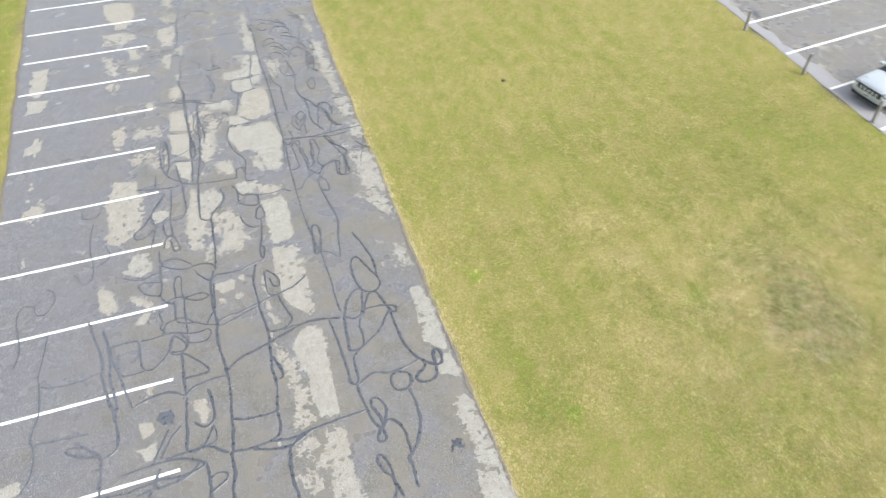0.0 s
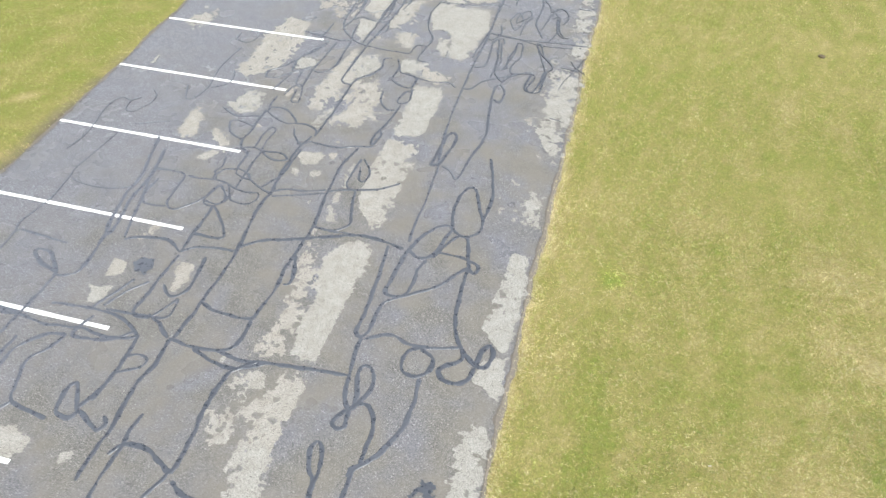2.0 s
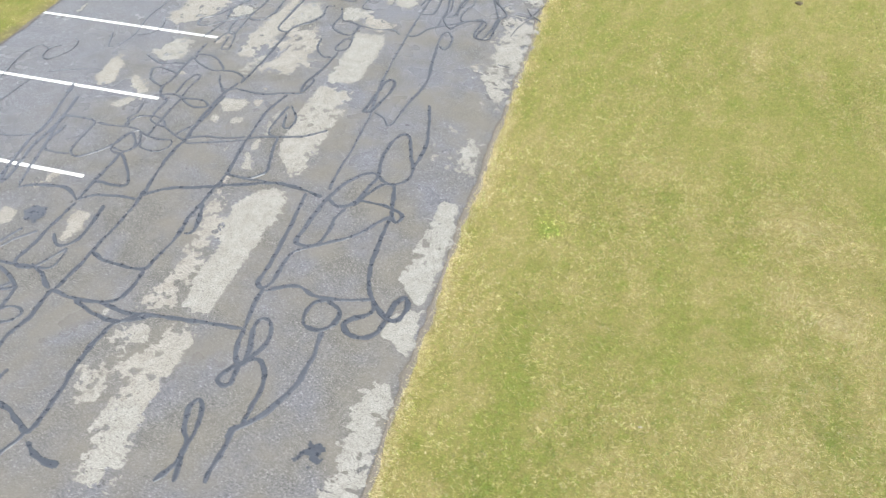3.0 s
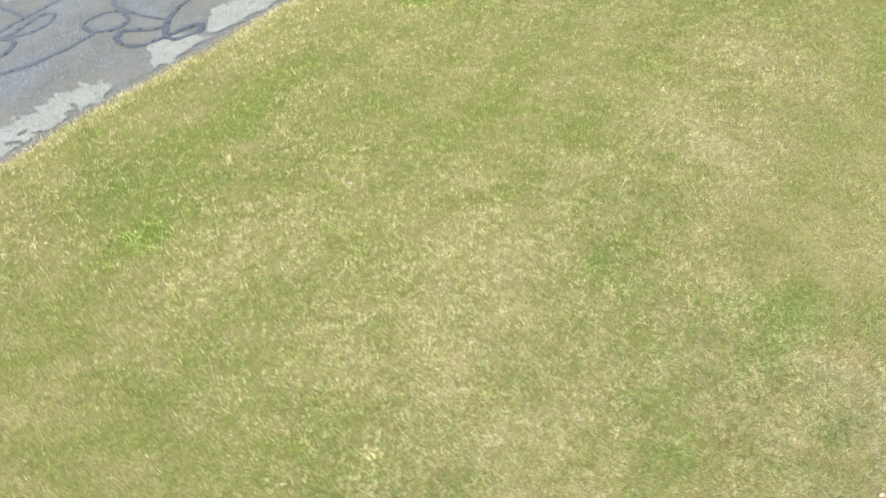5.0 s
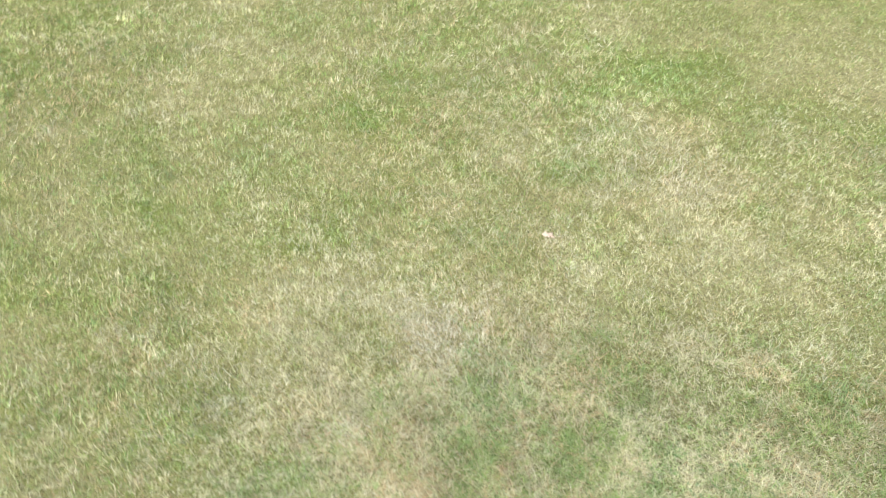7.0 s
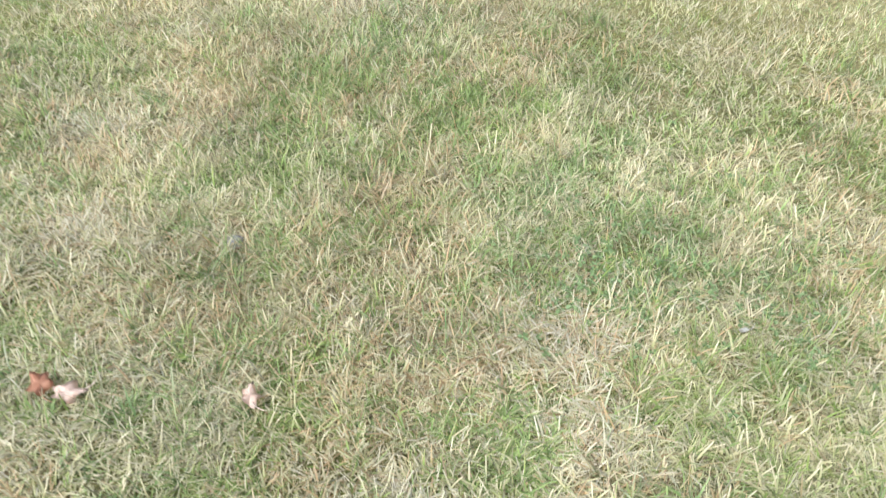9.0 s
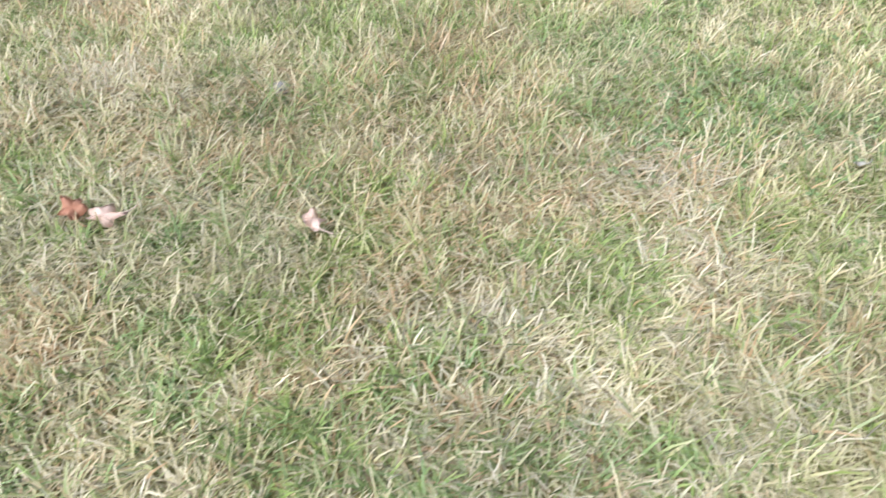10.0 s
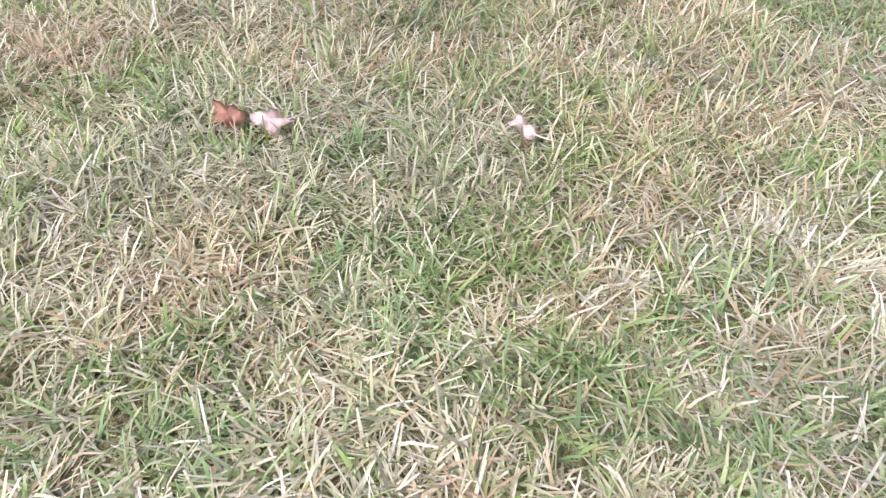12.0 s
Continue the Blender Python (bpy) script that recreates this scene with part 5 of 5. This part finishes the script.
LONG = [(17.73, -1.63, 0.066, 1.0), (17.74, -1.22, 0.057, 1.0), (17.36, -1.43, 0.066, 1.0), (17.64, -1.10, 0.047, 0.8), (18.02, -1.16, 0.047, 0.8), (18.11, -1.23, 0.057, 0.8)]
turf = Turf()
x, y, r = thinning(0.0, 1.3, 9, 0.66)
turf.sow(x, y, 0.034 + 0.001 * r, 0.0028 + 0.0005 * r, 9, 0.006 + 0.0012 * r, lean=0.86, levels=2, blunt=True, mixing=0.92, bright=0.40, uneven=0.30, vary=0.36, flow=13.0, fan=0.4, curl=0.95, tip=0.40, top=1.17)
x, y = scatter(16.5, 18.7, -2.6, 0.5, 12000, lambda x, y: out_from_heart(x, y) < rng.uniform(0.9, 1.4, len(x)))
turf.sow(x, y, 0.026, 0.0022, 1, 0.002, shaded_thatch=True, bright=0.45)
x, y, r = thinning(1.3, 13.0, 5, 0.68)
far, rim = np.clip((r - 1.3) / 5.0, 0, 1), np.clip((r - 6.0) / 3.0, 0, 1)
turf.sow(x, y, 0.034 * r ** 0.13, 0.0033 * (r / 1.3) ** 0.52, 5, 0.008 * r ** 0.3, lean=0.85 - 0.1 * far, mixing=0.80 - 0.45 * far, bright=0.23 - 0.04 * far, uneven=0.24 - 0.10 * far + 0.12 * rim, vary=0.36 - 0.16 * far + 0.10 * rim)
# taller, paler fringe that hangs over the rim of the road
x, y = scatter(7.0, 8.4, -6.0, 16.0, 1500, lambda x, y: np.abs(x - road_right(y) - 0.07 - 0.06 * field(y, 0 * y, 3.0, 61) - 0.05 * field(y, 0 * y, 9.0, 62)) < 0.17)
turf.sow(x, y, 0.062, 0.006, 3, 0.012, lean=0.6, mixing=0.5, bright=0.32)
# the open lawn
x, y = scatter(7.2, 27.2, -8.0, 34.0, 200, lambda x, y: (out_from_heart(x, y) > rng.uniform(9.0, 13.0, len(x))) | (x > 19.3 + 0.5 * out_from_heart(x, y) + rng.uniform(0, 3.0, len(x))))
turf.sow(x, y, 0.055, 0.013, 2, 0.02, lean=0.6, mixing=0.45, bright=0.23, uneven=0.34, vary=0.34)
x, y = scatter(-13.0, -4.4, -4.0, 34.0, 120)
turf.sow(x, y, 0.055, 0.013, 2, 0.02, lean=0.6, mixing=0.4, bright=0.08, vary=0.3)
# longer combed blades in a few places
x, y = scatter(16.9, 18.4, -2.2, 0.2, 1800, lambda x, y: spots(x, y, LONG) > rng.uniform(0.15, 1.0, len(x)))
turf.sow(x, y, 0.052, 0.0030, 5, 0.007, lean=0.95, levels=3, mixing=0.9, bright=0.18)
turf.build()


def clover(places):
    """Low patches of three-leaved clover between the blades."""
    r = random.Random(17)
    verts, faces = [], []
    for px, py, spread, count in places:
        for _ in range(count):
            x, y, z = r.gauss(px, spread), r.gauss(py, spread), LAWN_Z + r.uniform(0.006, 0.019)
            size, turn, dip = r.uniform(0.005, 0.009), r.uniform(0, 6.28), r.uniform(-0.3, 0.3)
            for k in range(3):
                a = turn + 2.09 * k
                o = len(verts)
                verts.append((x, y, z))
                for u, v in ((0.45, -0.42), (0.95, -0.45), (1.12, -0.2), (1.0, 0.0), (1.12, 0.2), (0.95, 0.45), (0.45, 0.42)):
                    verts.append((x + size * (u * math.cos(a) - v * math.sin(a)), y + size * (u * math.sin(a) + v * math.cos(a)), z + size * (0.5 * abs(v) + dip * u - 0.2 * u * u)))
                faces += [(o, o + j, o + j + 1) for j in range(1, 7)]
            o = len(verts)
            for q in (0.0, 2.09, 4.19):
                verts.append((x + 0.0006 * math.cos(q), y + 0.0006 * math.sin(q), z)), verts.append((x + 0.0006 * math.cos(q) + dip * 0.01, y + 0.0006 * math.sin(q), LAWN_Z - 0.004))
            faces += [(o, o + 2, o + 3, o + 1), (o + 2, o + 4, o + 5, o + 3), (o + 4, o, o + 1, o + 5)]
    return tagged(mesh_part("clover", verts, faces, MAT_CLOVER), "low green clover growing between the grass blades", "clover", kind="stuff")


clover([(17.56, -0.64, 0.08, 170), (17.64, -0.36, 0.06, 70), (17.42, -0.50, 0.14, 110)])


# ---- leaves and small litter on the lawn ----
def leaf(name, x, y, size, turn, material, label, lobes=5, curl=0.35, seed=0, slim=0.6, lift=-0.004):
    """A small, curled, dry, lobed leaf with a stalk, lying on the blades."""
    r = random.Random(seed)
    bm = bmesh.new()
    rim, n = [], lobes * 10
    reach = [r.uniform(0.45, 1.0) for _ in range(lobes)]
    for k in range(n):
        a = 2 * math.pi * k / n
        lobe = int(((a + math.pi / lobes) % (2 * math.pi)) / (2 * math.pi) * lobes)
        d = size / 2 * (0.60 + 0.48 * reach[lobe] * (1 - abs(math.sin(lobes * a / 2))) ** 0.7) * r.uniform(0.93, 1.06)
        px, py = d * math.cos(a), slim * d * math.sin(a)
        rim.append((px, py, curl * (px * px * 0.6 + py * py * 1.8) / size + 0.07 * size * math.sin(3 * a + seed)))
    inner = [(0.5 * p[0], 0.5 * p[1], 0.06 * size + 0.5 * p[2]) for p in rim]
    c = bm.verts.new((0, 0, 0.07 * size))
    vi, vo = [bm.verts.new(p) for p in inner], [bm.verts.new(p) for p in rim]
    for k in range(n):
        j = (k + 1) % n
        bm.faces.new((c, vi[k], vi[j])), bm.faces.new((vi[k], vo[k], vo[j], vi[j]))
    bmesh.ops.solidify(bm, geom=list(bm.faces), thickness=0.0006)
    ob = part(name, bm, material, smooth=True)
    ob.matrix_world = pose(x, y, lift, r.uniform(-14, 14), r.uniform(-14, 14), turn)
    stalk = bmesh.new()
    pts = [Vector((size * (0.3 + 0.08 * k), 0.012 * size * k * k, size * (0.10 - 0.01 * k))) for k in range(6)]
    rings = []
    for p in pts:
        rings.append([stalk.verts.new(p + Vector((0, 0.018 * size * math.cos(b), 0.018 * size * math.sin(b)))) for b in (0, 2.09, 4.19)])
    for a, b in zip(rings, rings[1:]):
        for k in range(3):
            stalk.faces.new((a[k], a[(k + 1) % 3], b[(k + 1) % 3], b[k]))
    part("stalk", stalk, material, ob, smooth=True)
    return tagged(ob, label, "leaf", group="fallen leaves")


leaf("fallen_leaf", 17.783, -1.216, 0.054, 25, MAT_LEAF, "small curled pale pinkish dry leaf lying on grass", 5, 0.35, 12, 0.62, 0.002)
leaf("fallen_leaf", 17.772, -1.486, 0.056, 100, MAT_LEAF, "small pale pinkish lobed dry leaf on grass", 5, 0.12, 2, 0.66, 0.004)
leaf("fallen_leaf", 17.753, -1.535, 0.052, 20, MAT_LEAF_RED, "small red-brown dry leaf beside a paler leaf", 5, 0.2, 3, 0.8, -0.001)
leaf("fallen_leaf", 17.675, -0.463, 0.034, 100, MAT_LEAF_PALE, "bleached narrow curled scrap of leaf in grass", 2, 0.6, 4, 0.3, 0.003)
leaf("fallen_leaf", 15.999, -0.448, 0.07, 40, MAT_LEAF, "pale pinkish dry leaf lying on dry grass", 5, 0.3, 5)
leaf("fallen_leaf", 10.840, -0.005, 0.075, 15, MAT_LEAF_PALE, "bleached white leaf on mown grass", 5, 0.3, 6)
leaf("fallen_leaf", 19.628, 8.246, 0.11, 80, MAT_LEAF_PALE, "bleached white leaf on the open lawn", 5, 0.3, 7)


def clod(x, y, size, material, label):
    """A low crumbly clump of soil between the blades."""
    bm = bmesh.new()
    bmesh.ops.create_icosphere(bm, subdivisions=3, radius=size / 2)
    for v in bm.verts:
        v.co *= 1 + 0.35 * noise.noise(v.co / size * 3.0 + Vector((x, y, 0))) + 0.15 * noise.noise(v.co / size * 9.0)
        v.co.z *= 0.45
    ob = part("soil_clod", bm, material, smooth=True)
    ob.matrix_world = pose(x, y, LAWN_Z + size * 0.12, 0, 0, 40 * x)
    return tagged(ob, label, "soil clod", group="soil clods")


clod(17.438, -1.317, 0.034, MAT_SOIL, "small grey-brown crumbly clod of soil in grass")
clod(14.197, 13.828, 0.18, MAT_TURF, "brown clump of dug-up turf on the lawn")


# ---- wooden posts along the parking lot ----
def post(x, y, seed):
    r = random.Random(seed)
    bm = bmesh.new()
    box(bm, -0.055, 0.055, -0.055, 0.055, LAWN_Z - 0.15, 0.92, 0.012)
    for v in bm.verts:
        v.co.x += 0.008 * noise.noise(v.co * 3 + Vector((seed, 0, 0)))
        if v.co.z > 0.85:
            v.co.z += 0.03 * v.co.x / 0.055
    ob = part("wooden_post", bm, MAT_WOOD)
    ob.matrix_world = pose(x, y, 0, r.uniform(-2, 2), r.uniform(-2, 2), 5 + r.uniform(-3, 3))
    cap = bmesh.new()
    box(cap, -0.058, 0.058, -0.058, 0.058, 0.0, 0.018, 0.005)
    top = part("end_grain_cap", cap, MAT_APRON, ob)
    top.location.z = 0.945
    return tagged(ob, "weathered grey square wooden post at the lawn edge", "post", group="posts along the lot")


post(26.68, 14.21, 1)
post(26.57, 10.08, 2)
post(26.67, 6.18, 3)

strip = mesh_part("tar_strip", [(28.18 + 0.25 * math.sin(0.9 * k) * 0.3 + s * 0.13 + 0.02 * k, 16.26 - 0.22 * k, 0.006) for k in range(6) for s in (-1, 1)],
                  [(2 * k, 2 * k + 1, 2 * k + 3, 2 * k + 2) for k in range(5)], MAT_SEAL, lot)


# ---- parked car ----
def loft(bm, sections):
    """Skin a row of closed rings with equal counts, and close both ends."""
    rings = [[bm.verts.new(p) for p in ring] for ring in sections]
    n = len(rings[0])
    for a, b in zip(rings, rings[1:]):
        for k in range(n):
            bm.faces.new((a[k], a[(k + 1) % n], b[(k + 1) % n], b[k]))
    bm.faces.new(list(reversed(rings[0]))), bm.faces.new(rings[-1])
    bmesh.ops.recalc_face_normals(bm, faces=bm.faces)
    return bm


def rounded_ring(x, half, z0, z1, tuck=0.06, crown=0.05):
    """A car's cross-section at x: bellied sides, a crowned top and tucked sills."""
    out = []
    for k in range(24):
        a = 2 * math.pi * k / 24
        c, s = math.cos(a), math.sin(a)
        py = half * math.copysign(abs(c) ** 0.42, c)
        f = math.copysign(abs(s) ** 0.42, s)
        pz = (z0 + z1) / 2 + (z1 - z0) / 2 * f
        if f > 0:
            pz += crown * (1 - (py / half) ** 2)
        else:
            py *= 1 - tuck * (-f)
        out.append((x, py, pz))
    return out


def tube_wheel(outer, inner, width, sides=28):
    bm = bmesh.new()
    prof = [(inner, -width / 2), (outer * 0.93, -width / 2), (outer, -width * 0.36), (outer, width * 0.36), (outer * 0.93, width / 2), (inner, width / 2)]
    rings = [[bm.verts.new((r * math.cos(2 * math.pi * k / sides), w, r * math.sin(2 * math.pi * k / sides))) for r, w in prof] for k in range(sides)]
    for k in range(sides):
        a, b = rings[k], rings[(k + 1) % sides]
        for j in range(len(prof)):
            i = (j + 1) % len(prof)
            bm.faces.new((a[j], a[i], b[i], b[j]))
    return bm


def parked_car(x, y, turn):
    """A silver saloon, nose along local -x, origin on the ground under the nose."""
    car = new("car")
    bm = bmesh.new()
    prof = [(0.0, 0.62, 0.34, 0.58), (0.06, 0.78, 0.24, 0.70), (0.22, 0.86, 0.20, 0.78), (0.7, 0.90, 0.20, 0.87), (1.25, 0.91, 0.20, 0.95), (2.0, 0.91, 0.20, 0.98),
            (3.2, 0.91, 0.20, 0.99), (4.0, 0.89, 0.22, 1.0), (4.45, 0.84, 0.26, 0.98), (4.58, 0.74, 0.34, 0.90)]
    loft(bm, [rounded_ring(*p) for p in prof])
    body = part("body", bm, MAT_CAR, car, smooth=True)
    bm = bmesh.new()
    cab = [(1.15, 0.74, 0.90, 0.97), (1.55, 0.70, 0.92, 1.24), (1.95, 0.66, 0.92, 1.42), (2.6, 0.66, 0.92, 1.46), (3.3, 0.65, 0.92, 1.40), (3.85, 0.68, 0.92, 1.14), (4.1, 0.70, 0.92, 1.0)]
    loft(bm, [rounded_ring(*p, tuck=-0.12, crown=0.03) for p in cab])
    part("greenhouse", bm, MAT_GLASS, car, "dark car windows", smooth=True)
    bm = bmesh.new()
    loft(bm, [rounded_ring(px, h, z - 0.05, z, 0.0, 0.03) for px, h, z in ((1.85, 0.60, 1.40), (2.1, 0.64, 1.47), (2.7, 0.65, 1.495), (3.25, 0.62, 1.44), (3.45, 0.58, 1.36))])
    part("roof", bm, MAT_CAR, car, smooth=True)
    bm = bmesh.new()
    box(bm, 0.35, 1.18, -0.66, 0.66, 0.86, 0.925, 0.03)
    for v in bm.verts:
        v.co.z += 0.11 * (v.co.x - 0.9) - 0.05 * v.co.y ** 2
    part("bonnet", bm, MAT_CAR, body, smooth=True)
    bm = bmesh.new()
    box(bm, -0.03, 0.16, -0.80, 0.80, 0.36, 0.50, 0.035)
    for v in bm.verts:
        v.co.x += 0.16 * v.co.y ** 2
    part("bumper", bm, MAT_CAR, body, "silver front bumper", smooth=True)
    bm = bmesh.new()
    box(bm, -0.025, 0.20, -0.74, 0.74, 0.17, 0.35, 0.02)
    for v in bm.verts:
        v.co.x += 0.14 * v.co.y ** 2
    part("air_intake", bm, MAT_BLACK, body, "black lower air intake")
    bm = bmesh.new()
    box(bm, -0.02, 0.14, -0.56, 0.56, 0.51, 0.71, 0.02)
    grille = part("grille", bm, MAT_BLACK, body, "black grille")
    for k in range(5):
        bm = bmesh.new()
        box(bm, -0.032, -0.012, -0.42 + 0.185 * k, -0.32 + 0.185 * k, 0.535, 0.665, 0.006)
        part("grille_slat", bm, MAT_CAR, grille, "bright bar")
    for s in (-1, 1):
        bm = bmesh.new()
        bmesh.ops.create_uvsphere(bm, u_segments=20, v_segments=12, radius=1.0)
        bmesh.ops.transform(bm, matrix=Matrix.LocRotScale((0.17, s * 0.64, 0.66), Euler((0, 0.25, s * 0.45)), (0.16, 0.19, 0.085)), verts=bm.verts)
        part("headlight", bm, MAT_LAMP, car, "clear headlight", smooth=True)
        bm = bmesh.new()
        box(bm, 1.42, 1.60, s * 0.93 - 0.10, s * 0.93 + 0.10, 0.95, 1.08, 0.035)
        part("wing_mirror", bm, MAT_CAR, car, smooth=True)
        bm = bmesh.new()
        box(bm, 4.44, 4.58, s * 0.66 - 0.14, s * 0.66 + 0.14, 0.68, 0.84, 0.03)
        part("tail_light", bm, MAT_RED, car, "red tail light", smooth=True)
        for wx in (0.88, 3.62):
            wheel = new("wheel")
            wheel.parent, wheel.location = car, (wx, s * 0.80, 0.315)
            part("tyre", tube_wheel(0.315, 0.20, 0.20), MAT_TYRE, wheel, "black rubber tyre", smooth=True)
            part("rim", tube_wheel(0.205, 0.04, 0.17), MAT_CHROME, wheel, "metal rim")
    bm = bmesh.new()
    box(bm, -0.05, -0.034, -0.155, 0.155, 0.37, 0.47, 0.004)
    plate = part("number_plate", bm, MAT_PLATE, car, "white number plate with a dark bar")
    bm = bmesh.new()
    box(bm, -0.054, -0.050, -0.11, 0.11, 0.40, 0.44)
    part("plate_bar", bm, MAT_BLACK, plate)
    car.matrix_world = pose(x, y, 0.0, 0, 0, turn)
    return tagged(car, "silver saloon car parked nose-in on the asphalt lot", "car")


parked_car(27.26, 7.36, 4)
